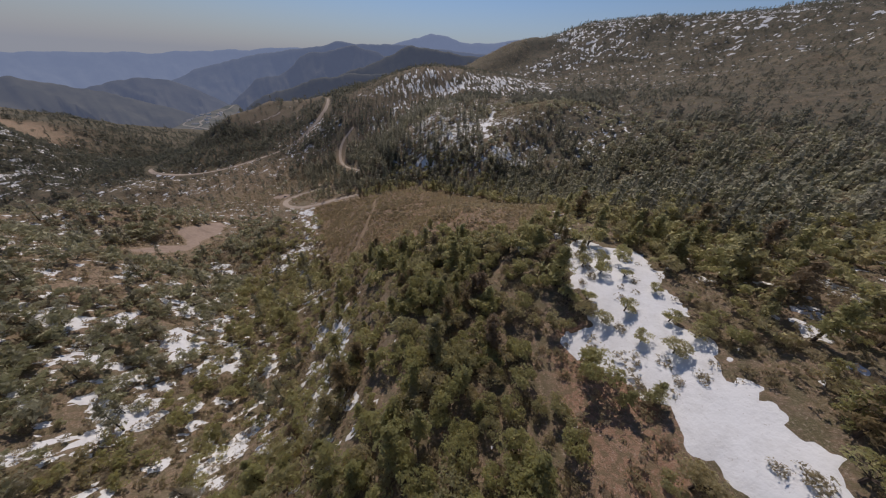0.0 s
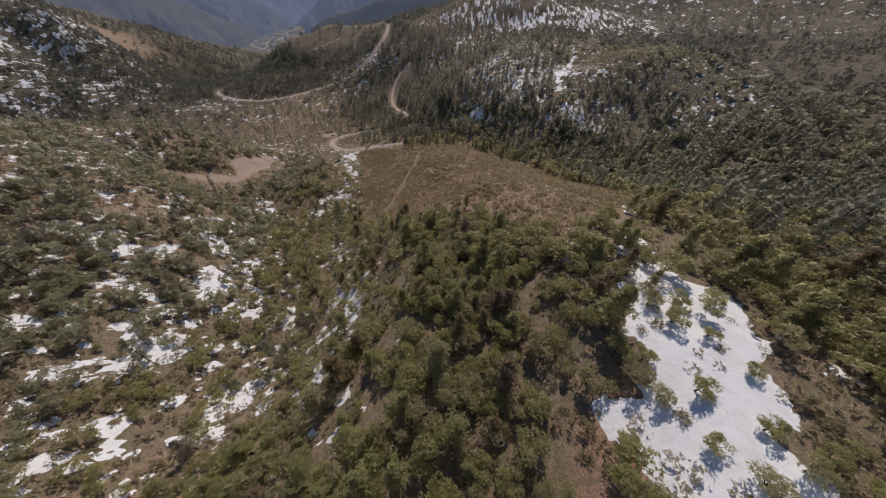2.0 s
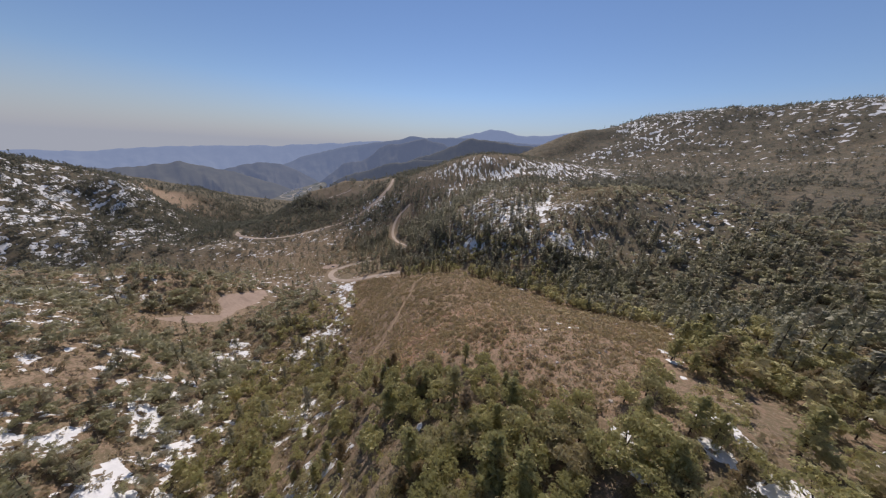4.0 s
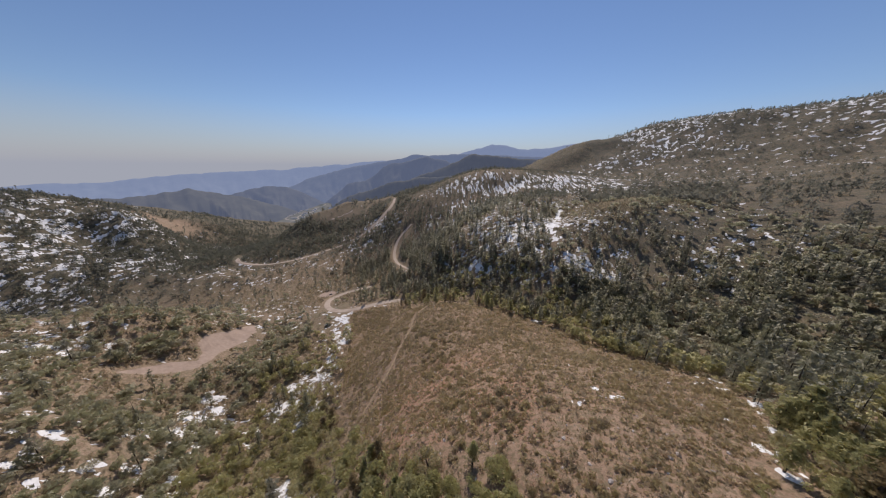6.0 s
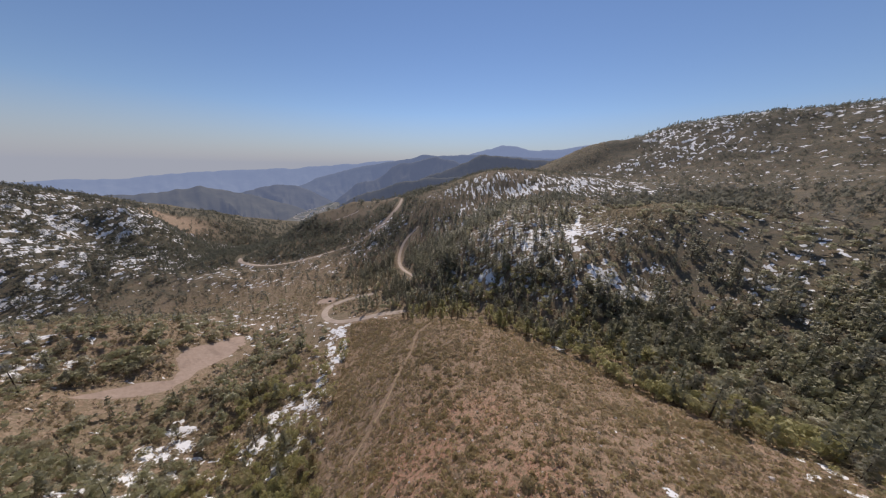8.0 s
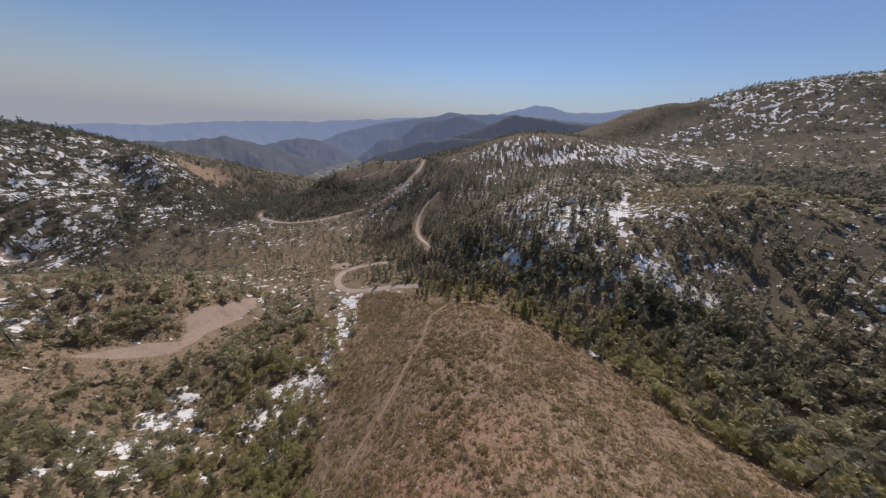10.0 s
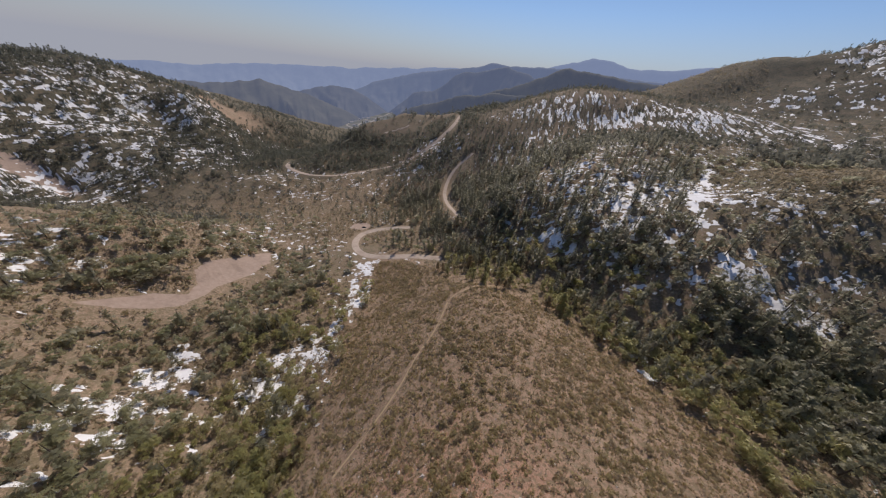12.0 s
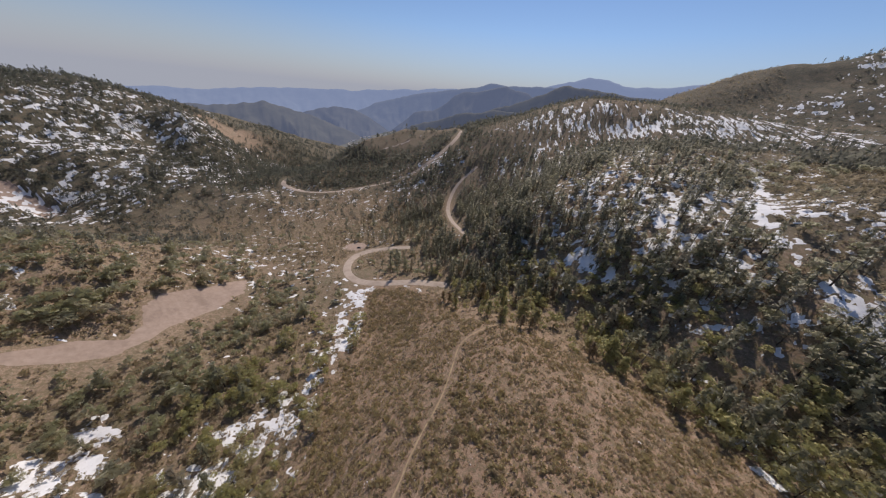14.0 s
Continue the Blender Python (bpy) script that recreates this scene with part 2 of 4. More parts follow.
def spline_sheet(points, stiff=0.004, unit=100.0):
    """A thin-plate sheet through the breaklines."""
    q, z = points[:, :2] / unit, points[:, 2]
    n = len(q)
    d = np.linalg.norm(q[:, None] - q[None], axis=2)
    a = np.zeros((n + 3, n + 3))
    a[:n, :n] = d * d * np.log(d + 1e-9) + np.eye(n) * stiff
    a[:n, n], a[:n, n + 1:] = 1, q
    a[n:, :n] = a[:n, n:].T
    w = np.linalg.solve(a, np.concatenate([z, np.zeros(3)]))

    def height(x, y):
        out = np.empty(len(x))
        for i in range(0, len(x), 20000):
            g = np.stack([x[i:i + 20000], y[i:i + 20000]], 1) / unit
            d2 = ((g[:, None] - q[None]) ** 2).sum(2) + 1e-18
            out[i:i + 20000] = (0.5 * d2 * np.log(d2)) @ w[:n] + w[n] + g @ w[n + 1:]
        return out
    return height


base_height = spline_sheet(np.array([p for line in BREAKLINES for p in line], float))


def lattice(ix, iy, seed):
    h = (ix.astype(np.int64) * 374761393 + iy.astype(np.int64) * 668265263 + seed * 982451653) & 0x7FFFFFFF
    h = ((h ^ (h >> 13)) * 1274126177) & 0x7FFFFFFF
    return ((h ^ (h >> 16)) & 0xFFFF) / 65535.0


def grain(x, y, size, seed, octaves=4, gain=0.5):
    """Value noise from -1 to 1, in octaves."""
    total, amp, norm = np.zeros(np.shape(x)), 1.0, 0.0
    for o in range(octaves):
        u, v = x / size + 17.3 * o, y / size - 9.1 * o
        i, j = np.floor(u), np.floor(v)
        f, g = u - i, v - j
        f, g = f * f * f * (f * (6 * f - 15) + 10), g * g * g * (g * (6 * g - 15) + 10)
        a, b = lattice(i, j, seed + o), lattice(i + 1, j, seed + o)
        c, d = lattice(i, j + 1, seed + o), lattice(i + 1, j + 1, seed + o)
        total += amp * ((a + (b - a) * f) * (1 - g) + (c + (d - c) * f) * g)
        norm += amp
        amp, size = amp * gain, size / 2
    return 2 * total / norm - 1


def smooth(v, lo, hi):
    t = np.clip((v - lo) / (hi - lo), 0, 1)
    return t * t * (3 - 2 * t)


def to_line(x, y, line, limit=0):
    """Distance to a polyline in the plan, and how far along it (in corners)."""
    if limit:
        px, py = [p[0] for p in line], [p[1] for p in line]
        box = (x > min(px) - limit) & (x < max(px) + limit) & (y > min(py) - limit) & (y < max(py) + limit)
        best, along = np.full(np.shape(x), float(limit)), np.zeros(np.shape(x))
        if box.any():
            best[box], along[box] = to_line(x[box], y[box], line)
        return best, along
    best, along = np.full(np.shape(x), 1e9), np.zeros(np.shape(x))
    for k in range(len(line) - 1):
        (ax, ay), (bx, by) = line[k][:2], line[k + 1][:2]
        dx, dy = bx - ax, by - ay
        s = np.clip(((x - ax) * dx + (y - ay) * dy) / (dx * dx + dy * dy), 0, 1)
        d = np.hypot(x - ax - s * dx, y - ay - s * dy)
        near = d < best
        best, along = np.where(near, d, best), np.where(near, k + s, along)
    return best, along


def in_shape(x, y, shape):
    """Signed distance to a closed outline, positive inside, and no less than -60."""
    px, py = [p[0] for p in shape], [p[1] for p in shape]
    box = (x > min(px) - 60) & (x < max(px) + 60) & (y > min(py) - 60) & (y < max(py) + 60)
    if not box.all():
        out = np.full(np.shape(x), -60.0)
        if box.any():
            out[box] = in_shape(x[box], y[box], shape)
        return out
    inside = np.zeros(np.shape(x), bool)
    for (ax, ay), (bx, by) in zip(shape, shape[1:] + shape[:1]):
        cross = (ay > y) != (by > y)
        with np.errstate(divide="ignore", invalid="ignore"):
            inside ^= cross & (x < (bx - ax) * (y - ay) / (by - ay + 1e-12) + ax)
    d, _ = to_line(x, y, shape + shape[:1])
    return np.where(inside, d, -d)


def rounded(line, rounds=3):
    """Corner-cutting, to turn a polyline into a smooth curve."""
    pts = [Vector(p) for p in line]
    for _ in range(rounds):
        pts = [pts[0]] + [q for a, b in zip(pts, pts[1:]) for q in (a.lerp(b, 0.25), a.lerp(b, 0.75))] + [pts[-1]]
    return [tuple(p) for p in pts]


# courses in the plan
LOOP_ROAD = rounded([(-112, 338), (-138, 334), (-163, 322), (-182, 317), (-200, 324), (-216, 340), (-226, 360), (-224, 378), (-206, 391), (-185, 399)])
HILL_ROAD = rounded([(-126, 415), (-140, 434), (-163, 465), (-191, 508), (-204, 546), (-204, 572), (-190, 605)])
BEND_ROAD = rounded([(-345, 900), (-312, 820), (-283, 728), (-289, 685), (-305, 646), (-325, 615), (-357, 597), (-407, 572), (-445, 544), (-495, 522), (-548, 524), (-600, 540), (-632, 568), (-645, 610), (-636, 660)])
TRAIL = rounded([(-68, 172), (-66, 190), (-65, 208), (-67, 223), (-66, 240), (-69, 258), (-72, 272), (-68, 281), (-59, 292), (-46, 298)])
EDGE_TRAIL = rounded([(-84, 190), (-90, 201), (-99, 218), (-110, 235), (-122, 256), (-133, 272), (-141, 289), (-150, 302)])
KNOLL_ROAD = rounded([(-478, 738), (-466, 745), (-452, 754), (-430, 770)])
CLEARING = [(-161, 329), (-101, 313), (-63, 294), (-30, 291), (4, 284), (27, 262), (44, 243), (64, 212), (88, 185), (80, 155), (66, 132), (34, 99),
            (19, 97), (10, 110), (-4, 124), (-25, 120), (-42, 134), (-60, 155), (-80, 172), (-95, 195), (-107, 210), (-126, 236), (-135, 268), (-160, 305)]
LOT = [(-237, 160), (-238, 172), (-235, 186), (-230, 200), (-236, 209), (-247, 214), (-254, 224), (-255, 240), (-258, 274), (-241, 262), (-234, 240), (-231, 220), (-224, 203), (-221, 194), (-226, 181), (-232, 168)]
FAR_LOT = [(-875, 232), (-845, 254), (-815, 262), (-778, 276), (-788, 253), (-818, 236), (-850, 212)]
SNOWFIELD = [(52, 84), (58, 85), (58, 79), (65, 74), (66, 66), (63, 53), (60, 45), (58, 27), (58, 17), (58, 0), (47, 0), (47, 14), (44, 18), (43, 22), (45, 26), (42, 29),
             (40, 34), (33, 43), (34, 46), (40, 46), (43, 49), (42, 60), (45, 66), (43, 74), (46, 81)]


def land(x, y):
    z = base_height(x, y)
    out = np.hypot(x, y - 300)
    far = smooth(out, 1500, 2600)
    z = z * (1 - far) + (-400 + 40 * grain(x, y, 900, 5)) * far
    clear = smooth(in_shape(x, y, CLEARING), -25, 15)
    wild = smooth(out, 330, 700)
    face = smooth(-np.hypot((x - 40) / 260, (y - 680) / 150), -1.2, -0.8)
    ridged = 1 - np.abs(grain(x, y, 130, 11, 4))
    z = z + (ridged - 0.62) * (3 + 21 * wild) * (1 - 0.85 * clear) * (1 - 0.6 * far) * (1 - 0.75 * face)
    z = z + grain(x, y, 26, 21, 4) * (1.1 + 1.2 * wild) * (1 - 0.6 * clear)
    for line, half in ((LOOP_ROAD, 4.0), (HILL_ROAD, 3.2), (BEND_ROAD, 4.0)):
        box = (x > min(p[0] for p in line) - 30) & (x < max(p[0] for p in line) + 30) & (y > min(p[1] for p in line) - 30) & (y < max(p[1] for p in line) + 30)
        if box.any():
            lx, ly = np.array([p[0] for p in line]), np.array([p[1] for p in line])
            lz = base_height(lx, ly)
            lz = np.convolve(np.pad(lz, 6, "edge"), np.ones(13) / 13, "valid")
            d, s = to_line(x[box], y[box], line)
            w = 1 - smooth(d, half + 0.5, half + 11)
            z[box] = z[box] * (1 - w) + np.interp(s, np.arange(len(lz)), lz) * w
    for shape, level in ((LOT, None), (FAR_LOT, None)):
        box = (x > min(p[0] for p in shape) - 30) & (x < max(p[0] for p in shape) + 30) & (y > min(p[1] for p in shape) - 30) & (y < max(p[1] for p in shape) + 30)
        if box.any():
            w = smooth(in_shape(x[box], y[box], shape), -9, 1)
            z[box] = z[box] * (1 - w) + base_height(x[box], y[box]) * w
    return z


def axis(lo, fine_lo, fine_hi, hi, step, growth):
    mid = list(np.arange(fine_lo, fine_hi, step))
    up, s = [fine_hi], step
    while up[-1] < hi:
        s *= growth
        up.append(up[-1] + s)
    down, s = [fine_lo], step
    while down[-1] > lo:
        s *= growth
        down.append(down[-1] - s)
    return np.array(down[:0:-1] + mid + up)


GX, GY = axis(-4700, -290, 220, 4700, 4.0, 1.035), axis(-1200, -30, 500, 4700, 4.0, 1.035)
gx, gy = np.meshgrid(GX, GY)
GZ = land(gx.ravel(), gy.ravel()).reshape(gx.shape)


def level(x, y):
    """The ground's height, from its mesh."""
    x, y = np.asarray(x, float), np.asarray(y, float)
    i = np.clip(np.searchsorted(GX, x) - 1, 0, len(GX) - 2)
    j = np.clip(np.searchsorted(GY, y) - 1, 0, len(GY) - 2)
    u, v = (x - GX[i]) / (GX[i + 1] - GX[i]), (y - GY[j]) / (GY[j + 1] - GY[j])
    return (GZ[j, i] * (1 - u) + GZ[j, i + 1] * u) * (1 - v) + (GZ[j + 1, i] * (1 - u) + GZ[j + 1, i + 1] * u) * v


def mesh_from(name, verts, faces, material, smooth_faces=False, attrs=()):
    """A mesh object from arrays; faces: one array with equal corners."""
    me = bpy.data.meshes.new(name)
    verts, faces = np.asarray(verts, np.float32), np.asarray(faces, np.int32)
    n, k = faces.shape
    me.vertices.add(len(verts))
    me.vertices.foreach_set("co", verts.ravel())
    me.loops.add(n * k)
    me.loops.foreach_set("vertex_index", faces.ravel())
    me.polygons.add(n)
    me.polygons.foreach_set("loop_start", np.arange(n, dtype=np.int32) * k)
    me.polygons.foreach_set("use_smooth", np.full(n, smooth_faces))
    for key, kind, data in attrs:
        a = me.attributes.new(key, kind, "POINT")
        a.data.foreach_set("value" if kind == "FLOAT" else "color", np.asarray(data, np.float32).ravel())
    me.materials.append(material)
    me.update(calc_edges=True)
    return me


def grid_faces(rows, cols, keep=None):
    j, i = np.meshgrid(np.arange(rows - 1), np.arange(cols - 1), indexing="ij")
    a = (j * cols + i)
    f = np.stack([a, a + 1, a + cols + 1, a + cols], -1)
    return f[keep] if keep is not None else f.reshape(-1, 4)


bare = smooth(-np.hypot((gx - 37) / 9, (gy - 26) / 24), -1.2, -0.8)
red = smooth(in_shape(gx, gy, CLEARING), -6, 10) * (0.12 + 0.88 * smooth(-np.hypot((gx + 25) / 0.7, gy - 150), -75, -30))
red = np.maximum(red, bare)
tan = np.maximum(0.6 * smooth(-np.hypot((gx + 285) / 1.5, gy - 190), -80, -30), 0.6 * smooth(-np.hypot((gx + 330) / 1.6, gy - 440), -150, -60))
tan = np.maximum(tan, 0.8 * smooth(-np.hypot((gx + 205) / 1.4, gy - 100), -80, -30))
for bx, by, br in ((-160, 115, 6), (-180, 119, 6), (-183, 143, 6)):
    tan = np.maximum(tan, smooth(-np.hypot(gx - bx, gy - by), -br - 4, -br + 4))
tan = np.maximum(tan, smooth(-np.hypot(gx + 172, gy - 515), -30, -14))
ochre = np.maximum(smooth(-np.hypot((gx + 1035) / 0.6, gy - 675), -140, -80), 0.75 * smooth(-np.hypot((gx + 980) / 0.7, gy - 740), -130, -60) * smooth(grain(gx, gy, 60, 63), -0.4, 0.3))
tan, red = np.maximum(tan, ochre), np.maximum(red, ochre)
litter = smooth(-in_shape(gx, gy, CLEARING), 2, 20) * (1 - 0.6 * tan) * (1 - bare) * (0.5 + 0.5 * smooth(grain(gx, gy, 40, 61), -0.3, 0.4))
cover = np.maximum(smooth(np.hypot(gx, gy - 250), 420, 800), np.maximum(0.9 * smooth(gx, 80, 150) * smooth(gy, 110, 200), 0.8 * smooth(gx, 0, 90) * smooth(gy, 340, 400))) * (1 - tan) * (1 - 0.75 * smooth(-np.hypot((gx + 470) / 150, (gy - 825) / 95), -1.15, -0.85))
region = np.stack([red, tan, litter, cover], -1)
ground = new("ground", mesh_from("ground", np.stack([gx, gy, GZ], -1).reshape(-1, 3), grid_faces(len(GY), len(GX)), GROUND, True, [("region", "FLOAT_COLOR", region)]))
tagged(ground, "brown rocky mountain soil with dry grass and leaf litter", "ground", kind="structure")


def refine(a, n):
    return np.concatenate([(a[:-1, None] + (a[1:] - a[:-1])[:, None] * np.arange(n) / n).ravel(), a[-1:]])


def drape(name, x0, x1, y0, y1, depth_of, material, label, category, parts=3, sink=0.4):
    """A sheet laid on the ground that shows where depth_of(x, y) is above zero."""
    ax = refine(GX[np.searchsorted(GX, x0):np.searchsorted(GX, x1) + 1], parts)
    ay = refine(GY[np.searchsorted(GY, y0):np.searchsorted(GY, y1) + 1], parts)
    x, y = np.meshgrid(ax, ay)
    h = np.clip(depth_of(x, y), -sink, None)
    over = (h[:-1, :-1] > 0) | (h[1:, :-1] > 0) | (h[:-1, 1:] > 0) | (h[1:, 1:] > 0)
    faces = grid_faces(len(ay), len(ax), over)
    used, faces = np.unique(faces, return_inverse=True)
    z = level(x.ravel()[used], y.ravel()[used]) + h.ravel()[used]
    me = mesh_from(name, np.stack([x.ravel()[used], y.ravel()[used], z], -1), faces.reshape(-1, 4), material, True)
    return tagged(new(name, me), label, category, kind="structure")


def road(name, line, half, label, category, material, parts=6):
    xs, ys = [p[0] for p in line], [p[1] for p in line]

    def depth(x, y):
        d, _ = to_line(x, y, line)
        return np.minimum((half - d) * 0.12 + 0.02 * grain(x, y, 3, 77, 2), 0.10)
    return drape(name, min(xs) - 12, max(xs) + 12, min(ys) - 12, max(ys) + 12, depth, material, label, category, parts)


road("road", LOOP_ROAD, 3.6, "dusty grey-tan mountain road curling round a loop", "road", ASPHALT)
road("road", HILL_ROAD, 2.5, "dusty tan road climbing round a wooded hill", "road", ASPHALT)
road("road", BEND_ROAD, 4.2, "dusty tan mountain road bending through the valley", "road", ASPHALT)
road("trail", TRAIL, 0.26, "narrow tan dirt footpath worn through low scrub", "trail", DIRT, 12)
road("trail", EDGE_TRAIL, 0.1, "faint pale footpath along the edge of low scrub", "trail", DIRT, 12)
road("road", KNOLL_ROAD, 3.0, "short pale dirt road on a brushy knoll", "road", ASPHALT)
for shape, label in ((LOT, "bare tan gravel clearing beside dark oaks"), (FAR_LOT, "bare tan gravel flat below a snowy hillside")):
    drape("gravel_lot", min(p[0] for p in shape) - 9, max(p[0] for p in shape) + 9, min(p[1] for p in shape) - 9, max(p[1] for p in shape) + 9,
          lambda x, y, s=shape: np.minimum((in_shape(x, y, s) + 1.5 * grain(x, y, 9, 31, 3)) * 0.08, 0.08), GRAVEL, label, "gravel")
drape("gravel_lot", -275, -225, 355, 410, lambda x, y: np.minimum((11 - np.hypot((x + 243), (y - 380) * 0.8) + 2 * grain(x, y, 8, 33, 3)) * 0.08, 0.06),
      GRAVEL, "tan gravel pull-out beside the loop road", "gravel")

drape("gravel_lot", 110, 180, 435, 495, lambda x, y: np.minimum((1 - np.hypot((x - 146) / 15, (y - 466) / 8) + 0.35 * grain(x, y, 7, 35, 3)) * 0.4, 0.07),
      ROCK, "pale bare stony patch on a brushy bench", "gravel")

rng0 = np.random.default_rng(3)
# snow that lies in patches: centre, radii, share of the ground that it covers
SNOW_ZONES = [(-112, 60, 56, 44, 0.22), (-150, 90, 55, 40, 0.21), (-84, 26, 44, 30, 0.24), (-134, 225, 30, 75, 0.27), (-120, 185, 26, 26, 0.32), (-164, 148, 24, 26, 0.28), (-48, 78, 14, 30, 0.42), (-30, 40, 16, 30, 0.25),
              (-80, 115, 22, 22, 0.25), (-245, 92, 75, 42, 0.2), (-282, 158, 44, 36, 0.3), (-330, 300, 150, 90, 0.12), (-430, 490, 170, 110, 0.1), (-970, 400, 170, 250, 0.34), (-955, 540, 110, 150, 0.36), (-890, 690, 60, 60, 0.3), (-770, 470, 110, 110, 0.24), (-600, 480, 90, 60, 0.16),
              (-800, 300, 110, 120, 0.3), (15, 415, 95, 85, 0.44), (70, 330, 60, 30, 0.34), (185, 308, 50, 48, 0.24), (165, 400, 90, 70, 0.07), (-10, 702, 190, 44, 0.4), (140, 682, 110, 50, 0.38), (200, 615, 60, 40, 0.3),
              (120, 560, 140, 130, 0.24), (480, 950, 300, 70, 0.34), (780, 810, 260, 120, 0.32), (330, 870, 220, 90, 0.2), (55, 158, 42, 40, 0.32), (15, 262, 40, 30, 0.2), (-150, 300, 34, 30, 0.3),
              (90, 60, 26, 50, 0.15), (-20, 560, 140, 100, 0.34), (-300, 610, 90, 70, 0.2), (-250, 420, 60, 50, 0.12), (500, 600, 400, 250, 0.05)]
SNOW_COURSES = [(rounded([(78, 474), (66, 424), (55, 396), (61, 360)]), 2.0), (rounded([(62, 338), (66, 327), (86, 320), (98, 311)]), 2.4),
                (rounded([(-146, 288), (-138, 250), (-122, 218), (-114, 190), (-118, 172)]), 0.4), (rounded([(-42, 62), (-44, 80), (-56, 92)]), 2.6)]


SNOW_DRIFTS = [(-183, 176, 7, 4), (-180, 160, 8, 5), (-143, 204, 3, 7), (-152, 268, 2.5, 5), (-144, 246, 2.5, 4), (-134, 232, 3, 4), (-129, 214, 4, 6), (-132, 203, 4, 6), (-141, 183, 5, 6),
               (-130, 190, 4, 6), (-56, 86, 3, 10), (-40, 73, 3, 9), (-146, 68, 9, 5), (-111, 72, 8, 5), (-171, 148, 7, 4), (-125, 94, 7, 4), (-90, 119, 5, 6),
               (-98, 35, 4, 9), (-64, 35, 4, 10), (-35, 41, 2.5, 6), (-87, 132, 4, 6), (54, 96, 3, 6), (47, 88, 2, 4), (32, 85, 2, 5), (-133, 97, 4, 5), (-128, 111, 4, 6), (-38, 70, 4, 11), (68, 330, 7, 4), (78, 329, 5, 5), (66, 319, 4, 5), (84, 314, 5, 4), (28, 282, 3, 3), (4, 237, 3, 4), (30, 260, 3, 4),
               (-192, 316, 5, 2), (-174, 170, 6, 3), (-168, 149, 6, 4)]


def snow_noise(x, y):
    reach = smooth(np.hypot(x, y - 150), 260, 520)
    stripes = smooth(-np.hypot((x - 20) / 230, (y - 560) / 300), -1.1, -0.8)
    bank = smooth(-x, 650, 760)
    close = grain(x, y, 4.6, 41, 4, 0.74)
    wide = grain(x, y * 0.9, 6.5, 43, 4, 0.74) * (1 - stripes) + grain(x * 1.9 + 0.5 * y, y * 0.5, 7, 44, 4, 0.74) * stripes
    wide = wide * (1 - bank) + grain(x * 1.1, y * 0.65, 7, 46, 3, 0.72) * bank
    return close * (1 - reach) + wide * reach


PROBE = np.sort(snow_noise(rng0.uniform(-250, 200, 20000), rng0.uniform(0, 800, 20000)))


def snow_depth(x, y):
    share = np.full(np.shape(x), 0.004)
    for cx, cy, rx, ry, most in SNOW_ZONES:
        r = np.hypot((x - cx) / rx, (y - cy) / ry)
        share = np.maximum(share, most * smooth(-r, -1.25, -0.45))
    share = share * smooth(np.hypot((x - 190) / 120, (y - 960) / 95), 0.9, 1.2) * (0.55 + 0.75 * smooth(grain(x, y, 45, 45, 3), -0.4, 0.4))
    d = (snow_noise(x, y) - np.interp(1 - share, np.linspace(0, 1, len(PROBE)), PROBE)) * 1.2
    for line, half in SNOW_COURSES:
        c, _ = to_line(x, y, line, 40)
        d = np.maximum(d, np.minimum((half - c + 6.5 * grain(x, y, 4, 47, 4, 0.74)) * 0.12, 0.5))
    for cx, cy, rx, ry in SNOW_DRIFTS:
        box = (np.abs(x - cx) < 3 * rx) & (np.abs(y - cy) < 3 * ry)
        r = np.hypot((x[box] - cx) / rx, (y[box] - cy) / ry)
        d[box] = np.maximum(d[box], (1 - r + 1.3 * grain(x[box], y[box], 3, 53, 4, 0.75)) * 0.4)
    field = in_shape(x, y, SNOWFIELD) + 5.5 * grain(x, y, 6, 49, 4, 0.74)
    d = np.maximum(d, field * 0.12)
    d = np.minimum(d, 0.9 - 1.5 * smooth(in_shape(x, y, CLEARING), -4, 3) + 0.9 * smooth(grain(x, y, 5, 51, 3), 0.25, 0.6) * smooth(x + 0.3 * y, 45, 75))
    d = np.minimum(d, (to_line(x, y, LOOP_ROAD, 40)[0] - 4.5) * 0.2)
    d = np.minimum(d, (to_line(x, y, HILL_ROAD, 40)[0] - 3.5) * 0.2)
    d = np.minimum(d, (to_line(x, y, BEND_ROAD, 40)[0] - 5.0) * 0.2)
    d = np.minimum(d, (np.hypot((x + 1035) / 0.6, y - 675) - 100) * 0.05)
    d = np.minimum(d, (0.5 - in_shape(x, y, LOT)) * 0.2)
    return np.clip(d * 0.7, -0.35, 0.28)


drape("snow", -330, 250, -20, 525, snow_depth, SNOW, "patchy old white snow lying between the shrubs", "snow", 4, 0.35)
for x0, x1, y0, y1, parts, where in ((-705, -330, 60, 800, 3, "on brushy valley ground"), (-1250, -705, 60, 800, 8, "on a wooded hillside"),
                                     (-330, 250, 525, 1020, 7, "in streaks below a wooded crest"), (250, 1250, 525, 1150, 7, "on a high brushy ridge")):
    drape("snow", x0, x1, y0, y1, snow_depth, SNOW, "patchy white snow " + where, "snow", parts, 0.35)

# ---- far mountains ----
EYE_X, EYE_Y, EYE_Z = -15, 110, 52


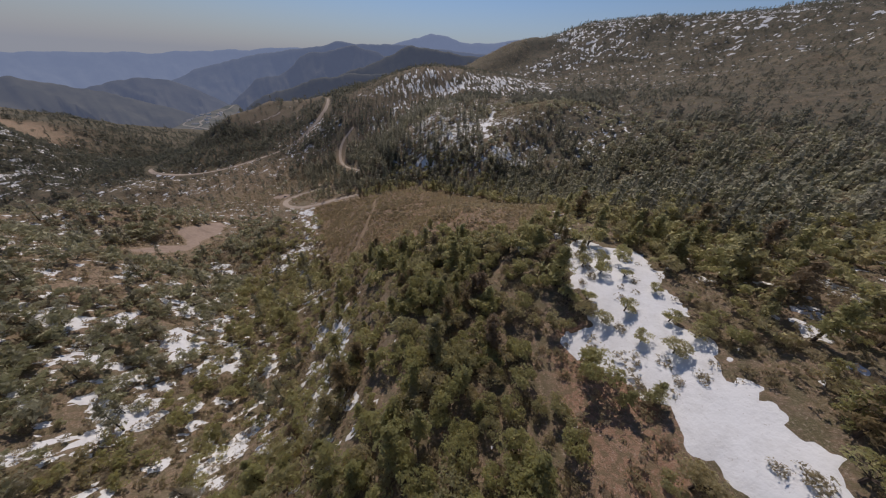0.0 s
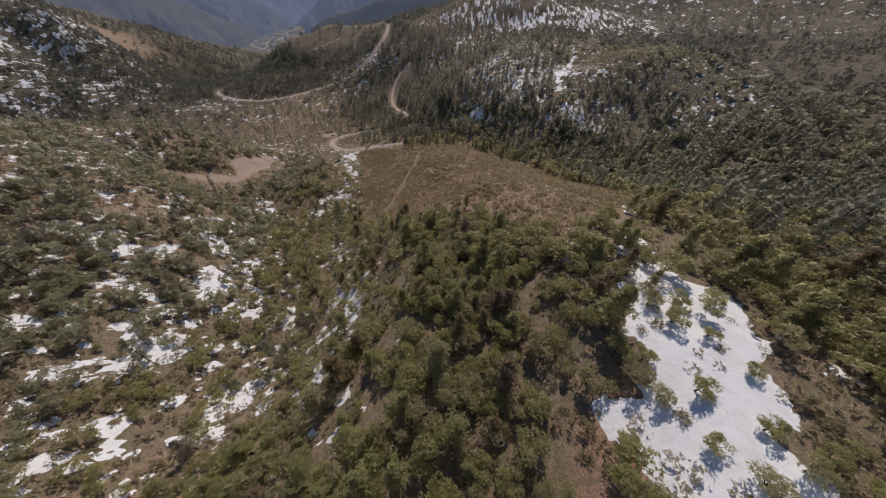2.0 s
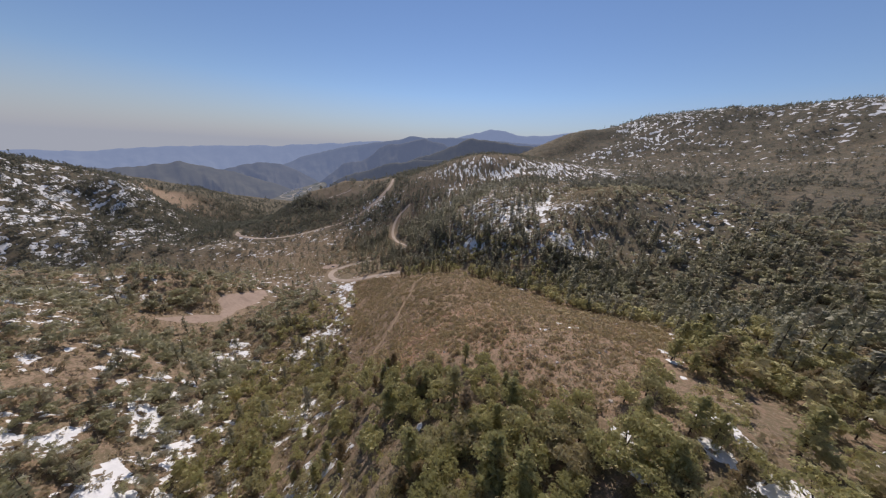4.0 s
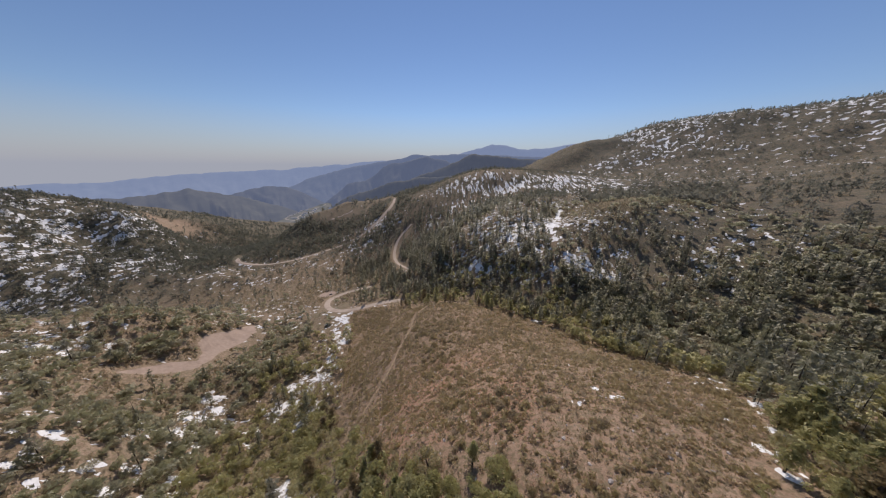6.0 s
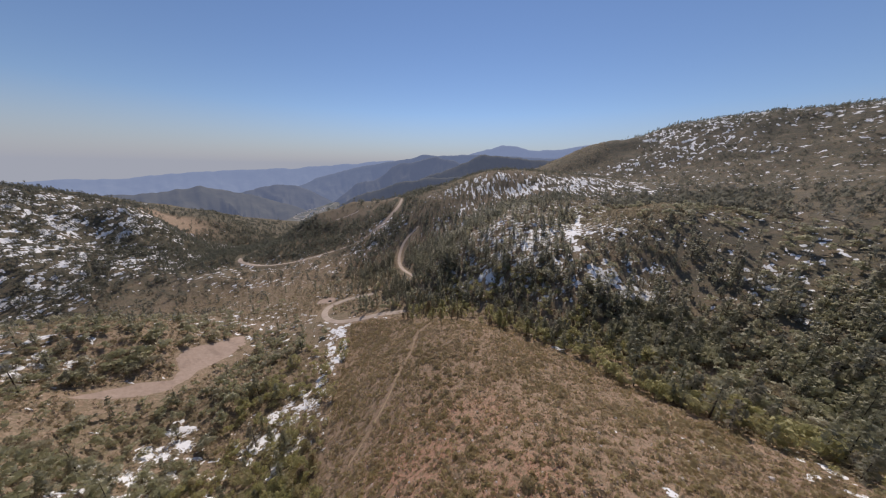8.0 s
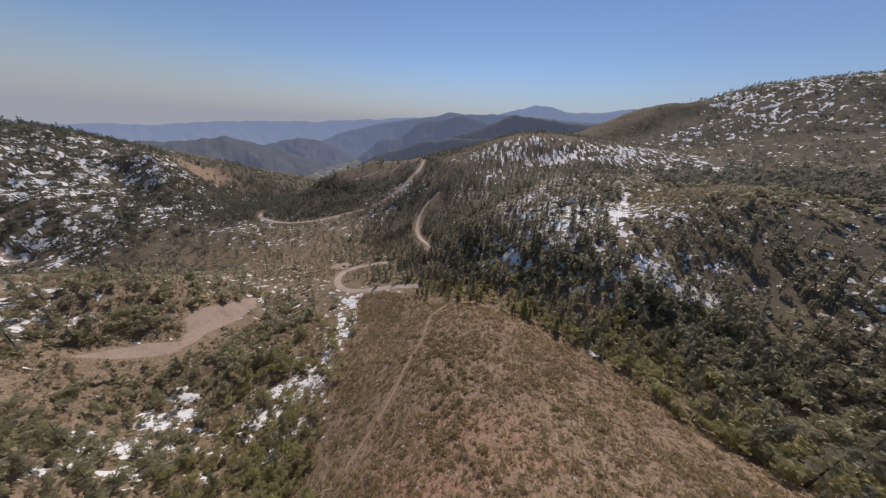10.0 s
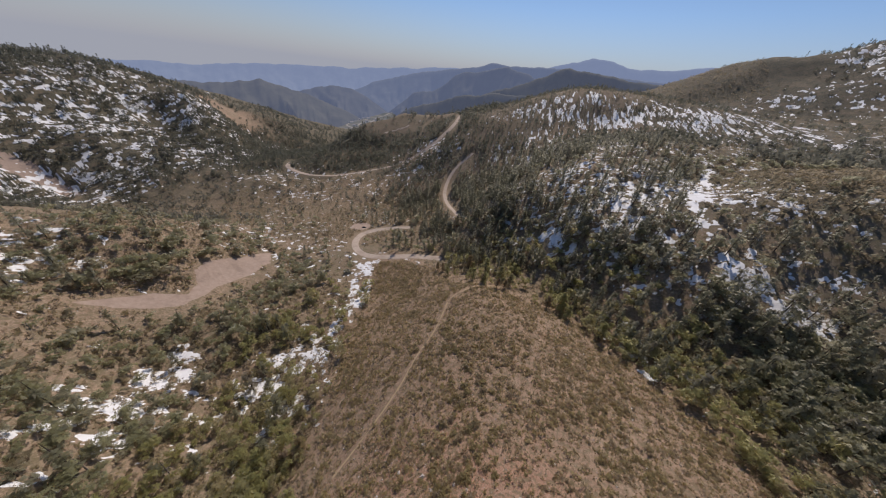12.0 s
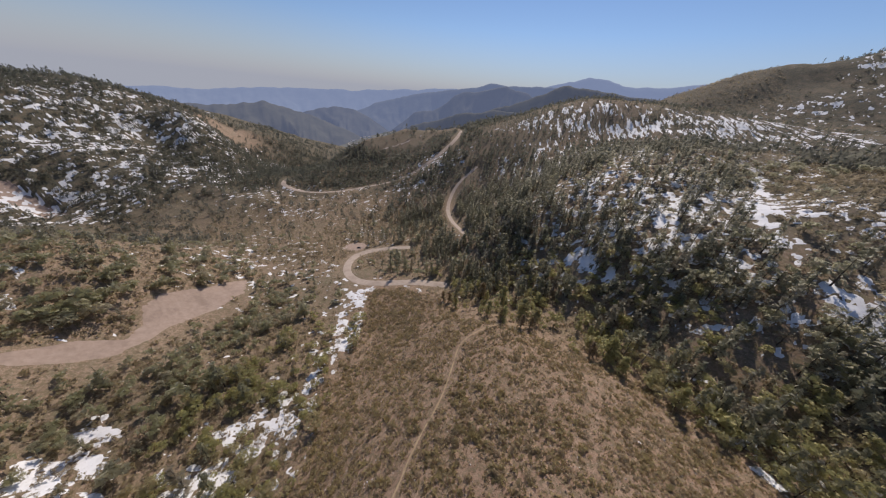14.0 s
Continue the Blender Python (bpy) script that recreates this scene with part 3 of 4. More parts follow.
def mountain(name, reach, skyline, depth, relief, material, label, seed):
    """A range round the valley: its skyline as (azimuth, elevation) in degrees, seen from the valley's head."""
    az = np.arange(skyline[0][0], skyline[-1][0], 0.22)
    el = np.interp(az, [p[0] for p in skyline], [p[1] for p in skyline])
    el = np.convolve(np.pad(el, 1, "edge"), np.ones(3) / 3, "valid")
    across = np.linspace(-1, 0.6, 34)
    a, s = np.meshgrid(np.radians(az), across)
    crest = EYE_Z + reach * np.tan(np.radians(el))
    arc = a * reach
    crest = crest + (0.0045 * reach + relief * 0.06) * grain(arc[0], arc[0] * 0, 0.05 * reach, seed, 5, 0.6)
    arc = arc + 160 * grain(arc, s * depth, 330, seed + 9, 3)
    fold = 1 - np.abs(grain(arc + 140 * s, s * depth * 0.45, depth * 0.42, seed + 3, 6, 0.6)) * 1.5
    floor = -430.0
    z = floor + (crest - floor)[None] * (1 - np.abs(s) ** 0.9) + (fold - 0.8) * relief * np.minimum(np.abs(s) * 3, 1)
    r = reach + s * depth
    v = np.stack([EYE_X + r * np.sin(a), EYE_Y + r * np.cos(a), z], -1).reshape(-1, 3)
    return tagged(new(name, mesh_from(name, v, grid_faces(len(across), len(az)), material, True)), label, "mountain", kind="structure")


# blue emission paints air haze onto each range, fainter on the nearer ones
FAR_A = hazed_material("hazed_far_range", (0.045, 0.05, 0.05), (0.07, 0.075, 0.07), (0.255, 0.31, 0.49), 0.98)
FAR_E = hazed_material("hazy_blue_slopes", (0.05, 0.052, 0.042), (0.08, 0.08, 0.065), (0.205, 0.25, 0.41), 0.78)
FAR_P = hazed_material("hazy_peak", (0.045, 0.046, 0.036), (0.075, 0.072, 0.055), (0.175, 0.21, 0.34), 0.70)
FAR_B = hazed_material("hazed_wooded_hills", (0.05, 0.05, 0.036), (0.085, 0.08, 0.056), (0.16, 0.185, 0.285), 0.66)
FAR_C = hazed_material("hazed_near_range", (0.05, 0.05, 0.033), (0.09, 0.083, 0.056), (0.145, 0.167, 0.255), 0.56)
# valley soil, with the same bluish haze added as emission
FAR_V = hazed_material("hazed_valley_soil", (0.07, 0.068, 0.045), (0.20, 0.17, 0.125), (0.15, 0.185, 0.26), 0.5)
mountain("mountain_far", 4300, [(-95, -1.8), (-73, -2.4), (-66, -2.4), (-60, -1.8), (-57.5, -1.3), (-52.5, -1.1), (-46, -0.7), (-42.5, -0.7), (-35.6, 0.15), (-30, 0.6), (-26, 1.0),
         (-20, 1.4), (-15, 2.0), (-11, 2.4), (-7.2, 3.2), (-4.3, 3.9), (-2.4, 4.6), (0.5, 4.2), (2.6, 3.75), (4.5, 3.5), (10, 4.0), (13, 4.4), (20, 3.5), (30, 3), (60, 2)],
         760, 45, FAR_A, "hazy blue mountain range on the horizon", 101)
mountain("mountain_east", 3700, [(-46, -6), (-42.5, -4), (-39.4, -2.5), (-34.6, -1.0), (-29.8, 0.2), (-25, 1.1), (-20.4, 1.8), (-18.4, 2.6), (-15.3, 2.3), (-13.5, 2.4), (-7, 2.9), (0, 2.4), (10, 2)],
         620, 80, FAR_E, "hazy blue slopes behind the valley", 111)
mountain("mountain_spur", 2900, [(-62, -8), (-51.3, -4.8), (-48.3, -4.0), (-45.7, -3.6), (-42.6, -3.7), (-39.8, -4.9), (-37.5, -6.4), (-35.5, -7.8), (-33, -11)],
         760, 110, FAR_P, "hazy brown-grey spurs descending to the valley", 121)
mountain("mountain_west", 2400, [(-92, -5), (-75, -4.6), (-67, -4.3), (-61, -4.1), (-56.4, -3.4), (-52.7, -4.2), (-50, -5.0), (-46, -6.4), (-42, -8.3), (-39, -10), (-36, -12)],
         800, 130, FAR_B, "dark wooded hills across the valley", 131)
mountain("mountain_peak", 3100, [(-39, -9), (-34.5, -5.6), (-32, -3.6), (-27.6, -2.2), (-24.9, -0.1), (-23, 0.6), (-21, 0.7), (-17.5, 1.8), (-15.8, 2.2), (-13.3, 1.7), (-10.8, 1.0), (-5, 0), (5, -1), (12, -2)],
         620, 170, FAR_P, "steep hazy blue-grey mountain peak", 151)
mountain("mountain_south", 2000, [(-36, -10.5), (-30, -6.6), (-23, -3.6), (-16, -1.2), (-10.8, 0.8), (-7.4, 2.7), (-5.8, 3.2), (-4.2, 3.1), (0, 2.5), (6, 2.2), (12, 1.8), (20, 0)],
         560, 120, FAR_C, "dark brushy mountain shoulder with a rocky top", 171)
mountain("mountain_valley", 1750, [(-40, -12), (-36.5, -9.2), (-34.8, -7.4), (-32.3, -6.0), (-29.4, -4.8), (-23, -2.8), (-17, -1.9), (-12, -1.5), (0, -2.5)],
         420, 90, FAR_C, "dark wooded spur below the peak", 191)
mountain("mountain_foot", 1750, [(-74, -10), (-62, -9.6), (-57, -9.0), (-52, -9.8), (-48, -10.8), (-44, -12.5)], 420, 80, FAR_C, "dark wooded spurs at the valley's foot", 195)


def valley_place(s, t):
    """A place on the far valley's floor: s along it, t across."""
    r = 1780 + 900 * s
    a = np.radians(-44.0 + 8.0 * s + t * (4.2 * (1 - s) + 0.7))
    x, y = EYE_X + r * np.sin(a), EYE_Y + r * np.cos(a)
    return x, y, -289 + 10 * s + 5 * grain(x, y, 120, 207, 3) - 26 * np.abs(t) ** 3


def valley_floor():
    """The flat floor of the far valley, winding away between the spurs."""
    s, t = np.meshgrid(np.linspace(0, 1, 70), np.linspace(-1, 1, 24), indexing="ij")
    v = np.stack(valley_place(s, t), -1).reshape(-1, 3)
    return tagged(new("valley_floor", mesh_from("valley_floor", v, grid_faces(70, 24), FAR_V, True)), "brown valley floor with clearings and tracks", "ground", kind="structure")


def valley_track(name, course):
    """A pale track or road on the far valley's floor."""
    p = np.array(rounded(course))
    d = np.gradient(p, axis=0)
    n = np.stack([-d[:, 1], d[:, 0]], 1) / np.hypot(d[:, 0], d[:, 1])[:, None] * (0.007, 0.05)
    rows = [np.stack(valley_place(*(p + k * n).T), -1) + (0, 0, 1.5) for k in (-1, 1)]
    me = mesh_from(name, np.stack(rows, 1).reshape(-1, 3), grid_faces(len(p), 2), FAR_T, True)
    return tagged(new(name, me), "pale winding track on the far valley floor", "road", kind="structure")


def far_house(s, t, turn, size):
    """A small far house: walls under a pitched roof."""
    x, y, z = (float(v) for v in valley_place(np.array(s), np.array(t)))
    w, l, h = size
    top = new("house")
    walls = [(a * w, b * l, c) for c in (-2.0, h) for a, b in ((-1, -1), (1, -1), (1, 1), (-1, 1))]
    faces = [(0, 1, 5, 4), (1, 2, 6, 5), (2, 3, 7, 6), (3, 0, 4, 7)]
    eaves = [(-1.1 * w, -1.08 * l, h), (1.1 * w, -1.08 * l, h), (1.1 * w, 1.08 * l, h), (-1.1 * w, 1.08 * l, h), (0, -1.08 * l, h * 1.6), (0, 1.08 * l, h * 1.6)]
    for name, shape, material in (("wall", (walls, faces), FAR_H), ("roof", (eaves, [(0, 3, 5), (0, 5, 4), (1, 4, 5), (1, 5, 2), (0, 4, 1), (3, 2, 5)]), FAR_R)):
        ob = new(name, mesh_from(name, np.array(shape[0]), np.array(shape[1]), material))
        ob.parent = top
    top.matrix_basis = pose(x, y, z, 0, 0, turn)
    return tagged(top, "small pale house on the far valley floor", "house", "houses in the far valley")


# tracks, walls and roofs emit a faint blue too: painted haze, no lamps
FAR_T = hazed_material("hazed_track", (0.26, 0.22, 0.17), (0.36, 0.30, 0.24), (0.16, 0.19, 0.26), 0.5)
FAR_H = hazed_material("hazed_pale_walls", (0.50, 0.48, 0.45), (0.60, 0.58, 0.55), (0.16, 0.19, 0.26), 0.5)
FAR_R = hazed_material("hazed_roofs", (0.22, 0.18, 0.16), (0.32, 0.28, 0.26), (0.16, 0.19, 0.26), 0.5)
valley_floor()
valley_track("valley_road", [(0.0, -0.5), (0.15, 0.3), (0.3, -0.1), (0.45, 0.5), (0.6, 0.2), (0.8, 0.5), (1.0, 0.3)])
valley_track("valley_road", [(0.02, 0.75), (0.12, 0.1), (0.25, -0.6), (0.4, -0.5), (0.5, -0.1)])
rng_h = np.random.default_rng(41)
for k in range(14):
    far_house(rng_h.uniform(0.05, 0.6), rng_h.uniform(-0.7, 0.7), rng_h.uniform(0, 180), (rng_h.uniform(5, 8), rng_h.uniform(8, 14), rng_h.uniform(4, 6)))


def haze_ring():
    """Pale horizon haze, painted on an added glowing ring that fades upward."""
    k = Mat("painted_horizon_haze", 1.0)
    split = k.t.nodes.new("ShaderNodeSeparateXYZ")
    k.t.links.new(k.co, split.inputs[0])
    haze_glow, clear, mx = k.t.nodes.new("ShaderNodeEmission"), k.t.nodes.new("ShaderNodeBsdfTransparent"), k.t.nodes.new("ShaderNodeMixShader")
    haze_glow.inputs["Color"].default_value = (0.48, 0.50, 0.585, 1)
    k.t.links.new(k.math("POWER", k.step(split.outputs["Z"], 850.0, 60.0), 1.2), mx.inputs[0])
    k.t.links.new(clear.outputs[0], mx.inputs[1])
    k.t.links.new(haze_glow.outputs[0], mx.inputs[2])
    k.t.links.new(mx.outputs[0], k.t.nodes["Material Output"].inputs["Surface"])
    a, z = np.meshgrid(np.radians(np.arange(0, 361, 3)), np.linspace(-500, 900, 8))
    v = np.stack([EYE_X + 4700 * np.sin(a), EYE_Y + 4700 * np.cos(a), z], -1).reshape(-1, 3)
    return tagged(new("backdrop_haze", mesh_from("backdrop_haze", v, grid_faces(8, a.shape[1]), k.m, True)), "pale grey haze painted on a glowing ring round the horizon", "haze", kind="structure")


haze_ring()

# ---- plants ----
rng = np.random.default_rng(7)


def shards(centres, size, out=None, flat=0.0, seed=0):
    """Small three-cornered sprays of leaves at the given places."""
    r = np.random.default_rng(seed)
    n = len(centres)
    nrm = r.normal(size=(n, 3))
    if out is not None:
        nrm = nrm * 0.7 + out * 0.9
    nrm[:, 2] += flat
    nrm /= np.linalg.norm(nrm, axis=1)[:, None]
    u = np.cross(nrm, r.normal(size=(n, 3)))
    u /= np.linalg.norm(u, axis=1)[:, None]
    w = np.cross(nrm, u)
    s = size * r.uniform(0.6, 1.35, (n, 1))
    a = centres + u * s * 0.75
    b = centres - u * s * 0.45 + w * s * r.uniform(0.4, 0.75, (n, 1))
    c = centres - u * s * 0.45 - w * s * r.uniform(0.4, 0.75, (n, 1))
    v = np.stack([a, b, c], 1).reshape(-1, 3)
    return v, np.arange(3 * n).reshape(-1, 3)


def tube(points, radii, sides=6):
    """A tapered stem through the points, in triangles."""
    pts, v, f = np.asarray(points, float), [], []
    for k, (p, r) in enumerate(zip(pts, radii)):
        d = pts[min(k + 1, len(pts) - 1)] - pts[max(k - 1, 0)]
        d /= np.linalg.norm(d)
        u = np.cross(d, (0.3, 0.9, 0.1))
        u /= np.linalg.norm(u)
        w = np.cross(d, u)
        for s in range(sides):
            a = 2 * math.pi * s / sides
            v.append(p + r * (math.cos(a) * u + math.sin(a) * w))
        if k:
            for s in range(sides):
                q, e = (k - 1) * sides, k * sides
                f += [(q + s, q + (s + 1) % sides, e + (s + 1) % sides), (q + s, e + (s + 1) % sides, e + s)]
    return np.array(v), np.array(f)


def merged(pieces):
    v, f, n = [], [], 0
    for a, b in pieces:
        v.append(a)
        f.append(b + n)
        n += len(a)
    return np.concatenate(v), np.concatenate(f)


def pine_shape(seed, full=True, height=8.4, wide=3.4):
    """Trunk and crown of a pine: whorls of boughs with sprays of needles, uneven and gappy."""
    r = np.random.default_rng(seed)
    lean = r.normal(0, 0.02, 2)
    ax = lambda h: np.array([lean[0] * h, lean[1] * h, h])
    hs = np.array([-0.6, height * 0.35, height * 0.7, height * 0.98])
    stems = [tube([ax(h) for h in hs], [0.24, 0.18, 0.10, 0.03], 6 if full else 4)]
    centres, outs = [], []
    whorls = 15 if full else 11
    bare = r.uniform(0.12, 0.28)
    for k in range(whorls):
        f = bare + (0.98 - bare) * (k + r.uniform(-0.3, 0.3)) / (whorls - 1)
        f = min(max(f, bare), 0.99)
        reach = wide * (1 - f) ** 0.65 * (0.75 + 0.5 * math.sin(k * 2.1 + seed)) * r.uniform(0.75, 1.15) + 0.3
        for b in range(r.integers(4, 7) if full else 4):
            a = r.uniform(0, 2 * math.pi)
            if r.random() < 0.15:
                continue
            d = np.array([math.cos(a), math.sin(a), 0])
            length = reach * r.uniform(0.6, 1.15)
            tip = ax(f * height) + d * length + np.array([0, 0, length * r.uniform(-0.12, 0.22)])
            if full and b % 2:
                stems.append(tube([ax(f * height), tip], [0.05, 0.012], 3))
            for q in (np.linspace(0.35, 1.0, 4) if full else (0.4, 0.75, 1.0)):
                p = ax(f * height) * (1 - q) + tip * q
                for _ in range(3 if full else 1):
                    centres.append(p + r.normal(0, 0.16 + 0.06 * length, 3))
                    outs.append(d * 0.5 + np.array([0, 0, 0.6]))
    centres, outs = np.array(centres), np.array(outs)
    return merged(stems), shards(centres, 0.5 if full else 0.95, outs, 0.6, seed)


def oak_shape(seed, full=True, height=5.2, wide=2.9, leaves=22, spray=0.58):
    """Trunk, limbs and crown of a low live oak: clumps of small leaves round the limbs."""
    r = np.random.default_rng(seed)
    limbs, centres, outs = [], [], []
    fork = np.array([0, 0, height * 0.22])
    limbs.append(tube([(0, 0, -0.5), fork], [0.22, 0.17], 5))
    for k in range((11 if full else 7)):
        a, e = r.uniform(0, 2 * math.pi), r.uniform(0.1, 1.0)
        c = np.array([math.cos(a) * wide * 0.72 * math.sqrt(1 - (e - 0.35) ** 2) * r.uniform(0.5, 1.05), math.sin(a) * wide * 0.72 * r.uniform(0.5, 1.05), height * (0.34 + 0.5 * e)])
        if full and k < 7:
            limbs.append(tube([fork, fork * 0.45 + c * 0.55 + np.array([0, 0, -0.25]), c], [0.12, 0.07, 0.02], 4))
        rad = np.array([1.0, 1.0, 0.72]) * wide * r.uniform(0.3, 0.48)
        n = 75 if full else leaves
        d = r.normal(size=(n, 3))
        d /= np.linalg.norm(d, axis=1)[:, None]
        d[:, 2] = np.abs(d[:, 2]) * 0.9 - 0.25 * (r.random(n) < 0.4)
        centres.append(c + d * rad * r.uniform(0.65, 1.08, (n, 1)))
        outs.append(d)
    centres, outs = np.concatenate(centres), np.concatenate(outs)
    return merged(limbs), shards(centres, 0.38 if full else spray * 1.15, outs, 0.7, seed + 1)


def brush_shape(seed, full=True, height=1.5, wide=1.1, leaves=20, spray=0.5):
    """Stems and leaves of a chaparral shrub."""
    r = np.random.default_rng(seed)
    stems = []
    for k in range(5 if full else 1):
        a = r.uniform(0, 2 * math.pi)
        tip = np.array([math.cos(a) * wide * 0.6, math.sin(a) * wide * 0.6, height * r.uniform(0.6, 0.95)])
        stems.append(tube([(0, 0, -0.2), tip * (0.5, 0.5, 0.4), tip], [0.045, 0.03, 0.01], 3))
    n = 170 if full else leaves
    d = r.normal(size=(n, 3))
    d /= np.linalg.norm(d, axis=1)[:, None]
    d[:, 2] = np.abs(d[:, 2])
    lump = 1 + 0.28 * np.sin(3 * np.arctan2(d[:, 1], d[:, 0]) + seed)[:, None]
    c = d * np.array([wide, wide, height * 0.8]) * r.uniform(0.55, 1.05, (n, 1)) * lump + np.array([0, 0, height * 0.18])
    return merged(stems), shards(c, 0.22 if full else spray * 1.1, d, 0.7, seed + 1)


def far_tree_shape(seed, height, wide, cone):
    """A tree far across the valley: a ragged crown of a few broad boughs."""
    r = np.random.default_rng(seed)
    c, o = [], []
    count = 14 if cone else 19
    for k in range(count):
        f = (k + r.random()) / count
        a = k * 2.4 + r.uniform(-0.4, 0.4)
        reach = wide * ((1 - f) ** 0.8 if cone else math.sqrt(max(0.05, 1 - (1.7 * f - 0.75) ** 2))) * (r.uniform(0.35, 0.8) if cone else r.uniform(0.45, 0.9))
        d = np.array([math.cos(a), math.sin(a), 0.25])
        c.append(d * reach * (1, 1, 0) + np.array([0, 0, height * (0.08 + 0.9 * f)]))
        o.append(d)
    return shards(np.array(c), wide * (0.74 if cone else 0.5), np.array(o), 0.15, seed)


# where each kind grows: plants on a square metre
def density(x, y):
    clear = smooth(in_shape(x, y, CLEARING), -3, 3)
    west = smooth(-x, 30, 70) * smooth(-y, -300, -240) * smooth(x, -330, -260)
    gully = smooth(-np.hypot((x + 5) / 62, (y - 60) / 95), -1.15, -0.85)
    canyon = smooth(-to_line(x, y, CANYON_EAST)[0], -60, -30)
    roadside = smooth(-np.hypot((x + 240) / 75, (y - 600) / 130), -1.15, -0.8)
    grove = np.maximum(smooth(-np.hypot((x + 115) / 60, (y - 450) / 115), -1.15, -0.8), smooth(-np.hypot((x + 195) / 45, (y - 470) / 75), -1.15, -0.8))
    band = np.maximum(smooth(-np.hypot((x + 420) / 210, (y - 635) / 62), -1.1, -0.8), smooth(-np.hypot((x + 700) / 120, (y - 560) / 120), -1.1, -0.8))
    valley = smooth(-np.hypot((x + 350) / 200, (y - 420) / 130), -1.1, -0.8)
    lotside = smooth(-np.hypot((x + 250) / 85, (y - 205) / 75), -1.15, -0.8)
    hill = smooth(-np.hypot((x + 10) / 190, (y - 560) / 320), -1.1, -0.85)
    plateau = smooth(-np.hypot((x - 170) / 120, (y - 500) / 110), -1.15, -0.7)
    low_woods = smooth(-np.hypot((x + 600) / 470, (y - 850) / 330), -1.1, -0.8)
    far_hill = smooth(-np.hypot((x + 960) / 260, (y - 400) / 380), -1.1, -0.8)
    east = smooth(x, 52, 76) * smooth(-y, -330, -280) * smooth(-x, -330, -260)
    ridge = smooth(-to_line(x, y, [(310, 1010), (435, 977), (715, 850), (900, 700)])[0], -130, -40)
    patch = 0.45 + 1.05 * smooth(grain(x, y, 34, 71, 3), -0.35, 0.45)
    toe = smooth(-np.hypot((x + 780) / 210, (y - 650) / 190), -1.1, -0.8)
    pine = 0.0012 + 0.022 * toe + 0.011 * gully + 0.006 * canyon + 0.022 * grove + 0.032 * band + 0.018 * hill * (1 - plateau) + 0.02 * roadside + 0.012 * low_woods * (1 - valley) + 0.008 * far_hill + 0.007 * ridge + 0.020 * east + 0.0016 * west
    west = west * (1 - 0.7 * lotside)
    oak = 0.007 + 0.033 * gully + 0.042 * canyon * (1 - 0.4 * hill) + 0.036 * west * (1 - gully) + 0.004 * lotside + 0.034 * east - 0.004 * valley + 0.012 * plateau + 0.013 * far_hill + 0.01 * low_woods + 0.012 * ridge
    brush = 0.016 + 0.12 * west + 0.05 * gully + 0.10 * lotside + 0.115 * valley + 0.08 * smooth(-np.hypot((x - 84) / 24, (y - 45) / 48), -1.2, -0.8) + 0.10 * plateau + 0.05 * east + 0.03 * hill + 0.02 * canyon
    bench = smooth(-np.hypot((x - 105) / 48, (y - 420) / 55), -1.15, -0.8)
    dome = smooth(-np.hypot((x - 190) / 120, (y - 960) / 95), -1.2, -0.9)
    dark_stand = smooth(-np.hypot((x - 140) / 38, (y - 318) / 34), -1.2, -0.8)
    knoll = smooth(-np.hypot((x + 470) / 150, (y - 825) / 95), -1.15, -0.85)
    pine = (pine + 0.025 * dark_stand) * (1 - 0.9 * bench) * (1 - 0.97 * dome) * (1 - 0.93 * knoll)
    oak, brush = oak * (1 - 0.75 * bench) * (1 - 0.97 * dome) * (1 - 0.8 * knoll), brush + 0.06 * bench + 0.04 * knoll + 0.12 * dome
    keep_out = np.ones(np.shape(x))
    for line, half in ((LOOP_ROAD, 6.5), (HILL_ROAD, 5.0), (BEND_ROAD, 7.0), (KNOLL_ROAD, 9.0), (TRAIL, 0.5)):
        keep_out *= smooth(to_line(x, y, line, 40)[0], half, half + 2)
    for shape in (LOT, FAR_LOT):
        keep_out *= smooth(-in_shape(x, y, shape), 0.5, 2.5)
    for shift in (5, 11, 17):
        keep_out *= 0.45 + 0.55 * smooth(-in_shape(x - shift, y + 0.25 * shift, LOT), 0, 3)
    for bx, by, br in ((-160, 115, 6), (-180, 119, 6), (-183, 143, 6)):
        keep_out *= smooth(np.hypot(x - bx, y - by), br - 4, br + 1)
    keep_out *= 0.15 + 0.85 * smooth(np.hypot((x + 1035) / 0.6, y - 675), 80, 130)
    keep_out *= smooth(np.hypot(x + 243, (y - 380) * 0.8), 10, 13)
    for line, half in SNOW_COURSES[:2]:
        keep_out *= 0.25 + 0.75 * smooth(to_line(x - 1, y + 3, line, 40)[0], half + 1, half + 4)
    field = 1 - (0.95 - 0.3 * smooth(y, 56, 70)) * smooth(in_shape(x, y, SNOWFIELD), -2, 1)
    bare = smooth(-np.hypot((x - 37) / 9, (y - 26) / 24), -1.2, -0.8)
    rest = (1 - clear) * keep_out * field * (1 - 0.6 * bare)
    open_side = np.ones(np.shape(x))
    for line, dx, dy, shifts in ((LOOP_ROAD[:-20], 0.42, -0.9, (8, 16)), (HILL_ROAD[8:], 0.42, -0.9, (8, 16, 25)), (BEND_ROAD[:36], 0.40, -0.92, (8, 17, 26, 36)), (BEND_ROAD[60:], 0.75, -0.66, (8, 17, 26))):
        for shift in shifts:
            open_side *= 0.10 + 0.90 * smooth(to_line(x - shift * dx, y - shift * dy, line, 40)[0], 6, 11)
    pine, oak = pine * open_side, oak * open_side
